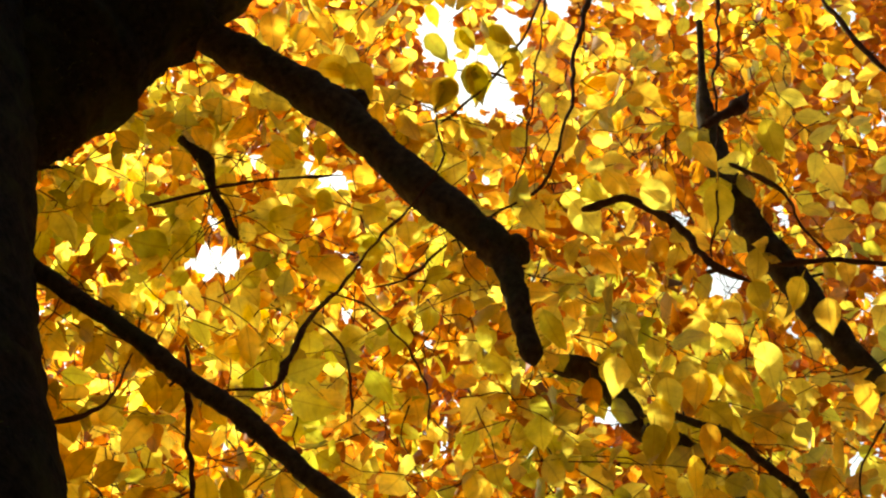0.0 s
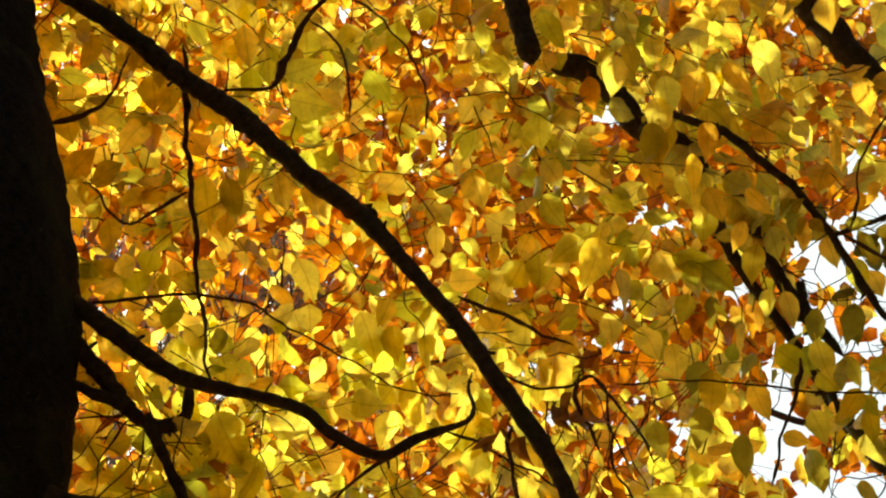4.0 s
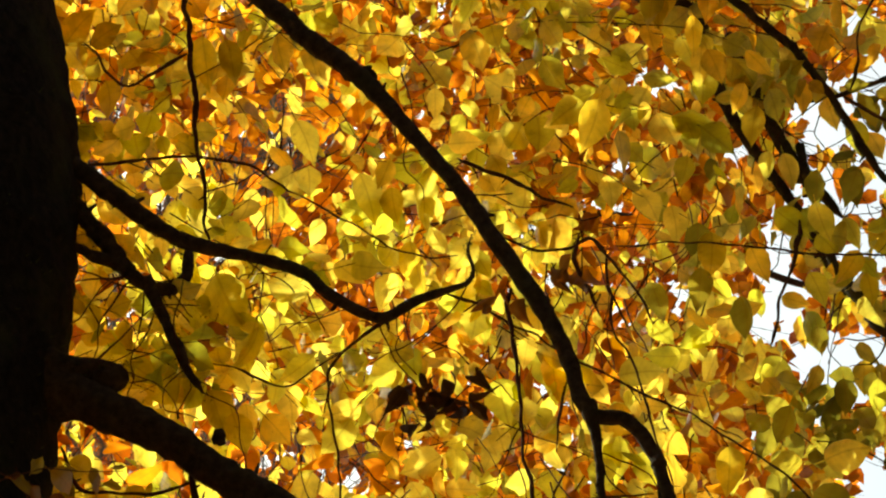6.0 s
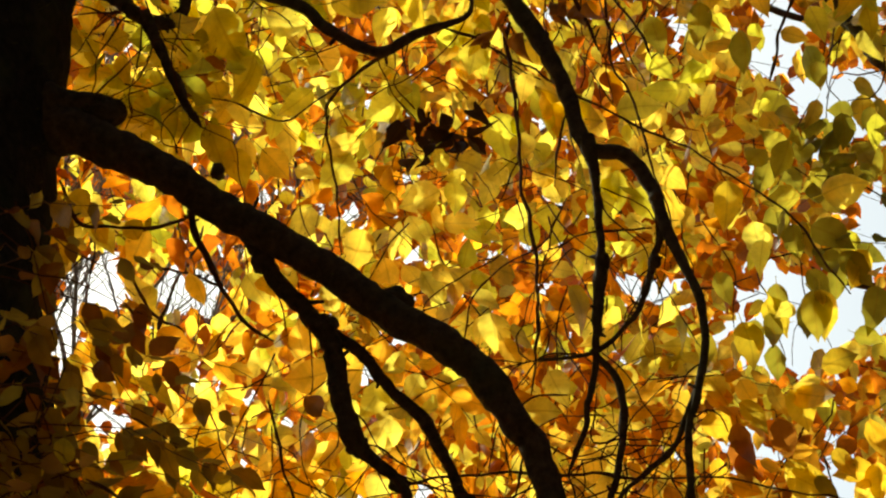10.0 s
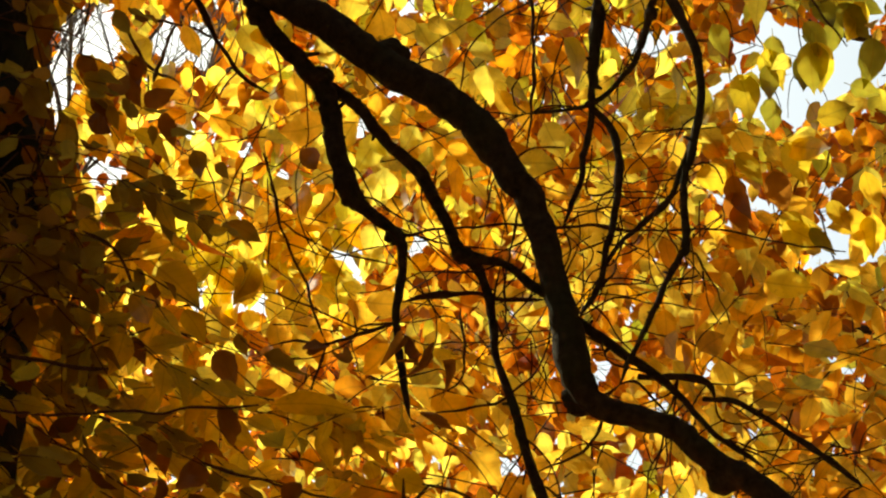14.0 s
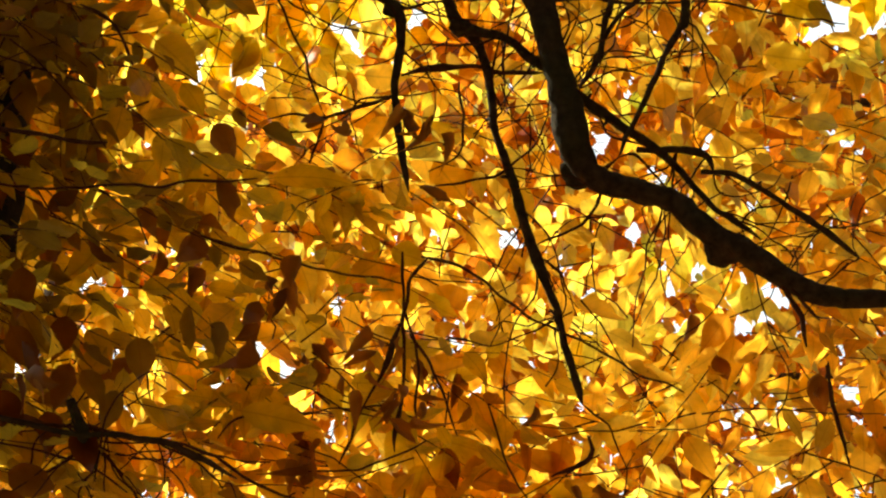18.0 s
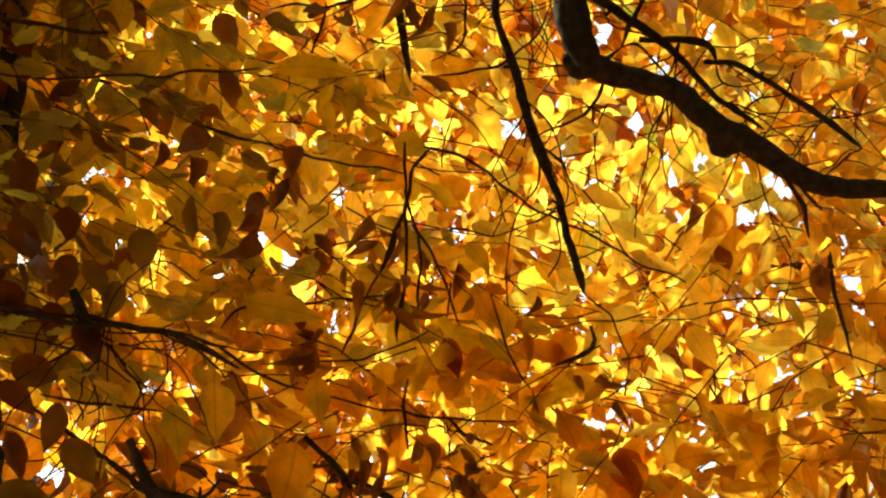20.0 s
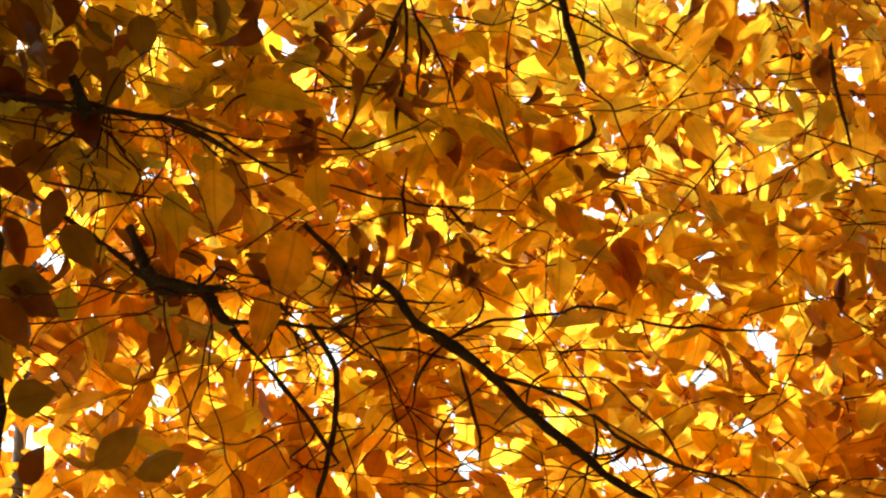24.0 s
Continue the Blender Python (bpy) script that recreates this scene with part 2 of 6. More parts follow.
def shade_wall():
    """An unseen rough wall, added behind and beside the standpoint to hold back skylight."""
    verts, faces, cols, rows_n = [], [], 90, 16
    for j in range(rows_n):
        for i in range(cols):
            a = radians(168 + 250 * i / (cols - 1))
            h = 13.0 * j / (rows_n - 1)
            lean = 1 - 0.82 * max(0.0, (h - 6) / 7) ** 1.7
            r = (9.5 + 1.6 * noise.noise(Vector((math.cos(a) * 4, math.sin(a) * 4, h * 0.5)))) * lean
            verts.append((r * math.cos(a), r * math.sin(a), h - 0.2))
            if i and j:
                faces.append(((j - 1) * cols + i - 1, (j - 1) * cols + i, j * cols + i, j * cols + i - 1))
    ob = mesh_object("backdrop", verts, faces, LITTER)
    tagged(ob, "unseen dark brown wall that holds back skylight", "woodland", kind="structure")


shade_wall()

# ---- the beech ----
beech = new("beech_tree")
beech.location = (0, 0, 0)
tagged(beech, "old beech tree with mossy, shade-darkened trunk and golden autumn leaves", "tree")


STEMS, STEM_PARTS, TRUNK_LINE = [], [], []


def trunk(pts):
    TRUNK_LINE.extend(pts)
    tube("trunk", pts, SHADED_BARK, beech, 48, 0.03, 0.09)


def limb(pts):
    slim = 1.0 if pts[0][3] > 0.12 else 0.83
    ob = tube("limb", [(x, y, z, r * slim) for x, y, z, r in pts], SHADED_BARK if pts[0][3] > 0.12 else BARK, beech, 20, 0.014, 0.2, 0.25, 0.05, 0.004)
    STEMS.append(pts)
    STEM_PARTS.append(ob)


def branch(pts):
    # each begins inside the stem that bears it
    a, b = Vector(pts[0][:3]), Vector(pts[1][:3])
    root = a - (b - a).normalized() * 0.022
    ob = tube("branch", [(*root, pts[0][3] * 0.9)] + [(x, y, z, r * 0.84) for x, y, z, r in pts], BARK, beech, 11, 0.010, 0.26, 0.6, 0.07, 0.008)
    STEMS.append(pts)
    STEM_PARTS.append(ob)


def twig(pts):
    tube("twig", [(x, y, z, r * 0.6) for x, y, z, r in pts], TWIG, beech, 7, 0.010, 0.3, 1.0, 0.09, 0.012)


trunk([(-1.772, 4.600, 14.500, 0.050), (-1.722, 4.600, 12.000, 0.170), (-1.672, 4.620, 10.300, 0.270), (-1.672, 4.620, 9.462, 0.499), (-1.434, 4.620, 7.853, 0.411), (-1.265, 4.620, 6.714, 0.358), (-1.161, 4.620, 6.193, 0.344), (-1.078, 4.620, 5.877, 0.338), (-1.047, 4.620, 5.718, 0.326), (-1.010, 4.620, 5.361, 0.314), (-1.007, 4.620, 5.307, 0.312), (-0.991, 4.620, 4.891, 0.294), (-0.973, 4.620, 4.553, 0.280), (-0.938, 4.620, 4.427, 0.281), (-0.978, 4.620, 4.562, 0.285), (-0.965, 4.620, 4.115, 0.273), (-0.969, 4.620, 3.960, 0.274), (-0.984, 4.620, 3.661, 0.268), (-0.925, 4.620, 2.928, 0.254), (-0.925, 4.650, 1.800, 0.260), (-0.945, 4.680, 0.800, 0.293), (-0.945, 4.680, 0.250, 0.369), (-0.945, 4.680, -0.200, 0.509)])
limb([(-1.267, 4.700, 7.033, 0.183), (-1.086, 4.708, 7.255, 0.187), (-0.909, 4.717, 7.551, 0.199), (-0.765, 4.725, 7.808, 0.204), (-0.613, 4.733, 8.066, 0.202), (-0.336, 4.742, 8.595, 0.182), (-0.132, 4.750, 9.135, 0.176)])
limb([(-0.759, 4.800, 7.953, 0.057), (-0.576, 4.806, 7.719, 0.053), (-0.404, 4.811, 7.582, 0.055), (-0.249, 4.817, 7.438, 0.056), (-0.112, 4.822, 7.256, 0.056), (0.021, 4.828, 7.091, 0.055), (0.112, 4.833, 6.989, 0.052), (0.149, 4.839, 6.899, 0.039), (0.178, 4.844, 6.736, 0.030), (0.201, 4.850, 6.606, 0.027)])
limb([(0.252, 5.049, 6.822, 0.022), (0.275, 5.052, 6.812, 0.031), (0.326, 5.063, 6.808, 0.034), (0.390, 5.077, 6.756, 0.035), (0.449, 5.091, 6.646, 0.034), (0.493, 5.104, 6.615, 0.021)])
branch([(0.463, 4.964, 6.503, 0.021), (0.558, 5.007, 6.484, 0.020), (0.610, 5.049, 6.283, 0.017), (0.689, 5.091, 6.131, 0.014), (0.779, 5.133, 5.989, 0.013), (0.860, 5.176, 5.812, 0.010)])
limb([(0.664, 5.022, 8.054, 0.010), (0.659, 5.033, 7.835, 0.013), (0.663, 5.043, 7.657, 0.034), (0.700, 5.053, 7.443, 0.041), (0.757, 5.065, 7.268, 0.046), (0.829, 5.075, 7.138, 0.047), (0.898, 5.087, 6.992, 0.046), (0.950, 5.097, 6.898, 0.037), (1.013, 5.107, 6.806, 0.031), (1.103, 5.118, 6.669, 0.027)])
limb([(-1.067, 4.620, 6.817, 0.028), (-0.931, 4.622, 6.707, 0.025), (-0.824, 4.624, 6.609, 0.025), (-0.667, 4.625, 6.469, 0.024), (-0.538, 4.627, 6.333, 0.026), (-0.414, 4.629, 6.218, 0.027), (-0.305, 4.631, 6.090, 0.024), (-0.276, 4.633, 6.058, 0.025), (-0.160, 4.635, 5.941, 0.024), (-0.068, 4.636, 5.811, 0.019), (0.021, 4.638, 5.671, 0.019), (0.086, 4.640, 5.549, 0.020), (0.134, 4.642, 5.465, 0.022), (0.191, 4.644, 5.355, 0.021), (0.240, 4.645, 5.221, 0.019), (0.274, 4.647, 5.110, 0.018), (0.342, 4.649, 5.090, 0.015), (0.385, 4.651, 5.020, 0.016), (0.407, 4.653, 4.932, 0.014), (0.443, 4.655, 4.834, 0.011), (0.466, 4.656, 4.762, 0.009), (0.463, 4.658, 4.642, 0.009), (0.434, 4.660, 4.514, 0.009)])
limb([(-0.906, 4.600, 5.812, 0.029), (-0.800, 4.603, 5.739, 0.027), (-0.706, 4.606, 5.675, 0.024), (-0.602, 4.609, 5.582, 0.022), (-0.499, 4.611, 5.498, 0.018), (-0.390, 4.614, 5.465, 0.014), (-0.281, 4.617, 5.432, 0.015), (-0.204, 4.620, 5.365, 0.013), (-0.119, 4.623, 5.315, 0.013), (-0.055, 4.626, 5.355, 0.012), (0.009, 4.629, 5.385, 0.009), (0.050, 4.631, 5.406, 0.006), (0.061, 4.634, 5.445, 0.005), (0.049, 4.637, 5.489, 0.004), (0.058, 4.640, 5.534, 0.003)])
limb([(-0.927, 4.550, 5.132, 0.063), (-0.803, 4.557, 5.117, 0.060), (-0.699, 4.564, 5.096, 0.054), (-0.595, 4.571, 5.053, 0.045), (-0.490, 4.578, 4.997, 0.041), (-0.385, 4.585, 4.919, 0.039), (-0.282, 4.592, 4.856, 0.036), (-0.181, 4.600, 4.786, 0.036), (-0.090, 4.607, 4.712, 0.037), (0.009, 4.614, 4.651, 0.036), (0.078, 4.621, 4.584, 0.034), (0.136, 4.628, 4.484, 0.032), (0.150, 4.635, 4.478, 0.031), (0.178, 4.642, 4.391, 0.030), (0.205, 4.649, 4.283, 0.029), (0.222, 4.656, 4.177, 0.027), (0.239, 4.663, 4.105, 0.028), (0.271, 4.670, 4.066, 0.027), (0.327, 4.678, 4.052, 0.024), (0.402, 4.685, 4.028, 0.025), (0.457, 4.692, 3.973, 0.026), (0.513, 4.699, 3.945, 0.026), (0.576, 4.706, 3.901, 0.023), (0.650, 4.713, 3.867, 0.021), (0.776, 4.720, 3.865, 0.017)])
branch([(-0.820, 4.620, 5.695, 0.020), (-0.715, 4.627, 5.613, 0.022), (-0.642, 4.633, 5.503, 0.020), (-0.584, 4.640, 5.431, 0.017), (-0.534, 4.647, 5.408, 0.015), (-0.496, 4.653, 5.432, 0.014), (-0.487, 4.660, 5.525, 0.013)])
branch([(-0.553, 4.620, 5.386, 0.015), (-0.511, 4.627, 5.296, 0.012), (-0.476, 4.633, 5.207, 0.010), (-0.442, 4.640, 5.152, 0.007)])
branch([(-0.780, 4.600, 5.518, 0.011), (-0.715, 4.613, 5.493, 0.011), (-0.627, 4.627, 5.455, 0.011), (-0.573, 4.640, 5.431, 0.010)])
branch([(-0.741, 4.550, 5.131, 0.042), (-0.660, 4.555, 5.141, 0.029), (-0.587, 4.560, 5.148, 0.015)])
branch([(-0.357, 4.620, 4.919, 0.022), (-0.303, 4.627, 4.818, 0.020), (-0.241, 4.633, 4.737, 0.020), (-0.200, 4.640, 4.681, 0.020), (-0.184, 4.647, 4.626, 0.016), (-0.169, 4.653, 4.548, 0.015), (-0.146, 4.660, 4.477, 0.017), (-0.119, 4.667, 4.452, 0.013), (-0.070, 4.673, 4.399, 0.012), (-0.063, 4.680, 4.324, 0.008), (-0.070, 4.687, 4.239, 0.008), (-0.060, 4.693, 4.133, 0.008), (-0.047, 4.700, 4.061, 0.005)])
branch([(-0.211, 4.660, 4.718, 0.016), (-0.141, 4.665, 4.667, 0.013), (-0.090, 4.671, 4.599, 0.013), (-0.031, 4.676, 4.532, 0.014), (0.009, 4.681, 4.449, 0.012), (0.023, 4.687, 4.418, 0.012), (0.042, 4.692, 4.381, 0.014), (0.071, 4.697, 4.345, 0.011), (0.090, 4.703, 4.269, 0.009), (0.103, 4.708, 4.184, 0.009), (0.116, 4.713, 4.137, 0.009), (0.138, 4.719, 4.042, 0.010), (0.165, 4.724, 3.949, 0.009), (0.201, 4.729, 3.847, 0.008), (0.199, 4.735, 3.844, 0.008), (0.237, 4.740, 3.687, 0.008)])
branch([(0.047, 4.680, 4.369, 0.012), (0.110, 4.680, 4.351, 0.009), (0.167, 4.680, 4.306, 0.009), (0.205, 4.680, 4.273, 0.010)])
branch([(0.245, 4.720, 4.256, 0.011), (0.303, 4.736, 4.215, 0.010), (0.370, 4.752, 4.169, 0.009), (0.422, 4.768, 4.122, 0.007), (0.478, 4.784, 4.063, 0.005), (0.554, 4.800, 4.017, 0.004)])
branch([(0.364, 4.750, 4.166, 0.006), (0.414, 4.767, 4.175, 0.006), (0.465, 4.783, 4.170, 0.007), (0.478, 4.800, 4.148, 0.005)])
branch([(0.478, 4.800, 4.148, 0.005), (0.512, 4.800, 4.146, 0.006), (0.559, 4.800, 4.114, 0.006), (0.596, 4.800, 4.087, 0.006), (0.661, 4.800, 4.038, 0.007), (0.719, 4.800, 3.981, 0.005)])
branch([(0.274, 4.640, 5.103, 0.016), (0.287, 4.647, 5.018, 0.010), (0.287, 4.655, 4.859, 0.009), (0.277, 4.662, 4.706, 0.009), (0.293, 4.670, 4.883, 0.009), (0.281, 4.678, 4.704, 0.008), (0.257, 4.685, 4.566, 0.007), (0.251, 4.692, 4.525, 0.006), (0.220, 4.700, 4.437, 0.005)])
branch([(0.280, 4.680, 4.663, 0.006), (0.316, 4.683, 4.612, 0.008), (0.325, 4.687, 4.520, 0.008), (0.303, 4.690, 4.396, 0.007), (0.307, 4.693, 4.421, 0.006), (0.275, 4.697, 4.310, 0.006), (0.244, 4.700, 4.256, 0.005)])
branch([(0.397, 4.660, 4.964, 0.010), (0.395, 4.668, 4.906, 0.008), (0.383, 4.676, 4.862, 0.009), (0.344, 4.684, 4.756, 0.006), (0.281, 4.692, 4.689, 0.005), (0.160, 4.700, 4.671, 0.003)])
branch([(0.434, 4.660, 4.514, 0.008), (0.426, 4.670, 4.372, 0.008), (0.417, 4.680, 4.367, 0.007), (0.359, 4.690, 4.239, 0.006), (0.308, 4.700, 4.124, 0.004)])
branch([(0.446, 4.670, 4.591, 0.006), (0.402, 4.680, 4.481, 0.005), (0.321, 4.690, 4.396, 0.005), (0.265, 4.700, 4.312, 0.003)])
twig([(0.009, 4.660, 5.403, 0.006), (0.074, 4.665, 5.386, 0.005), (0.148, 4.670, 5.321, 0.004), (0.180, 4.675, 5.304, 0.004), (0.285, 4.680, 5.240, 0.004), (0.389, 4.685, 5.176, 0.004), (0.541, 4.690, 5.074, 0.003), (0.659, 4.695, 4.961, 0.004), (0.740, 4.700, 4.814, 0.003)])
twig([(-0.060, 4.700, 4.285, 0.005), (0.003, 4.700, 4.296, 0.006), (0.071, 4.700, 4.301, 0.006), (0.119, 4.700, 4.290, 0.007), (0.182, 4.700, 4.290, 0.007)])
twig([(-0.071, 4.700, 4.415, 0.006), (-0.017, 4.714, 4.441, 0.004), (0.053, 4.729, 4.452, 0.004), (0.172, 4.743, 4.463, 0.004), (0.272, 4.757, 4.465, 0.004), (0.382, 4.771, 4.468, 0.003), (0.523, 4.786, 4.470, 0.003), (0.723, 4.800, 4.443, 0.003)])
twig([(-0.070, 4.700, 4.246, 0.005), (-0.133, 4.705, 4.233, 0.005), (-0.190, 4.710, 4.208, 0.005), (-0.248, 4.715, 4.216, 0.004), (-0.287, 4.720, 4.212, 0.003)])
twig([(-0.190, 4.700, 4.200, 0.005), (-0.204, 4.710, 4.164, 0.004), (-0.215, 4.720, 4.126, 0.003)])
twig([(-0.306, 4.700, 4.590, 0.004), (-0.284, 4.705, 4.511, 0.005), (-0.273, 4.710, 4.445, 0.004), (-0.231, 4.715, 4.334, 0.004), (-0.196, 4.720, 4.230, 0.004)])
twig([(-0.273, 4.700, 4.450, 0.003), (-0.174, 4.710, 4.398, 0.003), (-0.071, 4.720, 4.370, 0.003)])
twig([(-0.456, 4.620, 4.975, 0.009), (-0.427, 4.635, 4.874, 0.008), (-0.384, 4.650, 4.785, 0.007), (-0.343, 4.665, 4.728, 0.006), (-0.297, 4.680, 4.702, 0.005)])
twig([(-0.694, 4.620, 5.016, 0.006), (-0.653, 4.625, 4.930, 0.006), (-0.592, 4.630, 4.921, 0.005), (-0.491, 4.635, 4.930, 0.005), (-0.441, 4.640, 4.953, 0.005)])
twig([(-0.654, 5.400, 5.357, 0.006), (-0.607, 5.500, 5.325, 0.006), (-0.550, 5.600, 5.341, 0.005)])
twig([(-0.582, 5.400, 5.208, 0.005), (-0.560, 5.467, 5.374, 0.006), (-0.539, 5.533, 5.471, 0.005), (-0.518, 5.600, 5.616, 0.005)])
twig([(-0.638, 5.300, 5.323, 0.005), (-0.554, 5.400, 5.357, 0.005), (-0.461, 5.500, 5.389, 0.005)])
twig([(-0.550, 4.660, 6.469, 0.008), (-0.529, 4.667, 6.238, 0.009), (-0.516, 4.673, 6.082, 0.009), (-0.497, 4.680, 5.930, 0.009), (-0.486, 4.687, 5.813, 0.007), (-0.463, 4.693, 5.669, 0.006), (-0.447, 4.700, 5.551, 0.006)])
twig([(-0.519, 4.680, 6.056, 0.006), (-0.577, 4.687, 6.015, 0.006), (-0.645, 4.693, 5.982, 0.005), (-0.735, 4.700, 6.108, 0.004)])
twig([(-0.463, 4.660, 6.329, 0.006), (-0.351, 4.674, 6.359, 0.007), (-0.331, 4.688, 6.447, 0.010), (-0.299, 4.702, 6.576, 0.010), (-0.259, 4.716, 6.663, 0.007), (-0.206, 4.730, 6.761, 0.006), (-0.133, 4.744, 6.928, 0.005), (-0.083, 4.758, 7.012, 0.005), (-0.012, 4.772, 7.177, 0.005), (-0.005, 4.786, 7.275, 0.004), (-0.019, 4.800, 7.439, 0.004)])
twig([(-0.288, 4.700, 6.592, 0.005), (-0.238, 4.713, 6.562, 0.005), (-0.205, 4.727, 6.470, 0.005), (-0.194, 4.740, 6.329, 0.004)])
twig([(-0.240, 4.700, 6.674, 0.004), (-0.153, 4.710, 6.630, 0.004), (-0.091, 4.720, 6.551, 0.004), (-0.041, 4.730, 6.438, 0.004), (-0.032, 4.740, 6.295, 0.004)])
twig([(0.276, 4.900, 8.038, 0.006), (0.164, 4.917, 7.781, 0.006), (0.092, 4.933, 7.667, 0.006), (-0.012, 4.950, 7.556, 0.006)])
twig([(0.373, 4.850, 7.972, 0.010), (0.331, 4.856, 7.750, 0.010), (0.310, 4.862, 7.515, 0.008), (0.279, 4.869, 7.394, 0.005), (0.235, 4.875, 7.236, 0.007), (0.141, 4.881, 7.162, 0.005), (0.021, 4.888, 7.050, 0.005), (-0.083, 4.894, 6.940, 0.005), (-0.173, 4.900, 6.905, 0.004)])
twig([(0.705, 4.900, 8.038, 0.007), (0.673, 4.900, 7.648, 0.006), (0.656, 4.900, 7.327, 0.005), (0.624, 4.900, 6.995, 0.004)])
twig([(0.261, 4.900, 8.015, 0.004), (0.225, 4.900, 7.648, 0.004), (0.199, 4.900, 7.411, 0.004), (0.161, 4.900, 7.204, 0.004)])
twig([(0.685, 4.900, 7.348, 0.012), (0.799, 4.900, 7.254, 0.006), (0.841, 4.900, 7.123, 0.006), (0.909, 4.900, 6.985, 0.006)])
twig([(0.633, 4.854, 7.430, 0.019), (0.713, 4.900, 7.561, 0.019), (0.758, 4.946, 7.671, 0.014)])
twig([(0.772, 4.900, 6.989, 0.012), (0.871, 4.900, 7.005, 0.010), (1.065, 4.900, 6.989, 0.010)])
twig([(0.327, 4.900, 7.180, 0.018), (0.423, 4.900, 7.224, 0.016), (0.500, 4.900, 7.180, 0.018), (0.563, 4.900, 7.103, 0.018), (0.622, 4.900, 6.996, 0.013), (0.708, 4.900, 6.928, 0.010)])
twig([(0.961, 4.900, 8.014, 0.007), (1.053, 4.900, 7.782, 0.009), (1.137, 4.900, 7.648, 0.008)])
branch([(-0.616, 4.875, 7.391, 0.012), (-0.566, 4.888, 7.343, 0.017), (-0.548, 4.900, 7.264, 0.011), (-0.511, 4.912, 7.177, 0.012), (-0.479, 4.925, 7.101, 0.011)])
twig([(-0.695, 4.875, 7.165, 0.007), (-0.593, 4.888, 7.220, 0.007), (-0.490, 4.900, 7.275, 0.007), (-0.357, 4.912, 7.310, 0.005), (-0.235, 4.925, 7.334, 0.004)])
twig([(-0.948, 4.660, 6.257, 0.005), (-0.796, 4.673, 6.254, 0.006), (-0.708, 4.687, 6.326, 0.006), (-0.667, 4.700, 6.486, 0.004)])
branch([(0.515, 4.900, 6.495, 0.009), (0.630, 4.917, 6.447, 0.011), (0.724, 4.933, 6.351, 0.012), (0.792, 4.950, 6.266, 0.011), (0.837, 4.967, 6.206, 0.010), (0.878, 4.983, 6.106, 0.010), (0.970, 5.000, 5.914, 0.008)])
branch([(0.717, 5.070, 6.283, 0.007), (0.854, 5.070, 6.289, 0.007), (0.918, 5.070, 6.318, 0.007), (1.022, 5.070, 6.369, 0.007)])
twig([(0.843, 4.900, 6.141, 0.006), (0.894, 4.900, 6.103, 0.006), (0.971, 4.900, 6.039, 0.005)])
twig([(0.868, 4.900, 6.153, 0.004), (0.894, 4.900, 6.259, 0.004), (0.919, 4.900, 6.378, 0.004), (0.994, 4.900, 6.516, 0.004)])
branch([(0.644, 5.046, 6.434, 0.011), (0.691, 5.059, 6.275, 0.021), (0.725, 5.070, 6.194, 0.018), (0.776, 5.081, 6.073, 0.018), (0.853, 5.094, 5.963, 0.010)])
twig([(0.733, 4.900, 5.790, 0.007), (0.705, 4.900, 5.662, 0.006), (0.651, 4.900, 5.459, 0.005)])
branch([(0.778, 5.070, 6.120, 0.012), (0.815, 5.070, 5.834, 0.012), (0.865, 5.070, 5.726, 0.017), (0.912, 5.070, 5.622, 0.011)])
twig([(0.034, 4.900, 5.963, 0.006), (0.093, 4.900, 5.924, 0.008), (0.174, 4.900, 5.884, 0.007), (0.208, 4.900, 5.861, 0.006), (0.271, 4.900, 5.827, 0.005)])
twig([(0.119, 4.640, 5.527, 0.005), (0.183, 4.643, 5.494, 0.005), (0.238, 4.647, 5.504, 0.005), (0.283, 4.650, 5.535, 0.005), (0.316, 4.653, 5.488, 0.004), (0.327, 4.657, 5.392, 0.004), (0.353, 4.660, 5.319, 0.003)])
twig([(0.339, 4.680, 5.538, 0.003), (0.495, 4.703, 5.569, 0.003), (0.684, 4.727, 5.562, 0.004), (0.908, 4.750, 5.569, 0.003)])
twig([(0.293, 4.640, 5.519, 0.005), (0.355, 4.650, 5.429, 0.004), (0.399, 4.660, 5.333, 0.005)])
twig([(0.266, 4.640, 5.534, 0.005), (0.250, 4.647, 5.468, 0.008), (0.279, 4.653, 5.418, 0.006), (0.300, 4.660, 5.347, 0.005)])
twig([(0.133, 4.640, 5.400, 0.008), (0.136, 4.650, 5.244, 0.006), (0.144, 4.660, 5.105, 0.006), (0.157, 4.670, 4.958, 0.006), (0.170, 4.680, 4.840, 0.005), (0.173, 4.690, 4.725, 0.004), (0.159, 4.700, 4.599, 0.003)])
twig([(0.235, 4.660, 5.197, 0.004), (0.216, 4.680, 5.120, 0.004), (0.211, 4.700, 5.057, 0.003)])
twig([(0.322, 4.660, 5.415, 0.003), (0.330, 4.670, 5.313, 0.004), (0.370, 4.680, 5.239, 0.004), (0.396, 4.690, 5.101, 0.003), (0.435, 4.700, 4.915, 0.003)])
twig([(-0.709, 4.700, 5.769, 0.007), (-0.542, 4.707, 5.800, 0.005), (-0.407, 4.713, 5.790, 0.005), (-0.315, 4.720, 5.728, 0.003), (-0.179, 4.727, 5.638, 0.003), (-0.068, 4.733, 5.570, 0.003), (0.032, 4.740, 5.565, 0.003)])
twig([(-0.092, 4.640, 5.332, 0.006), (-0.151, 4.652, 5.287, 0.005), (-0.203, 4.664, 5.236, 0.005), (-0.209, 4.676, 5.145, 0.004), (-0.190, 4.688, 5.024, 0.004), (-0.180, 4.700, 4.905, 0.003)])
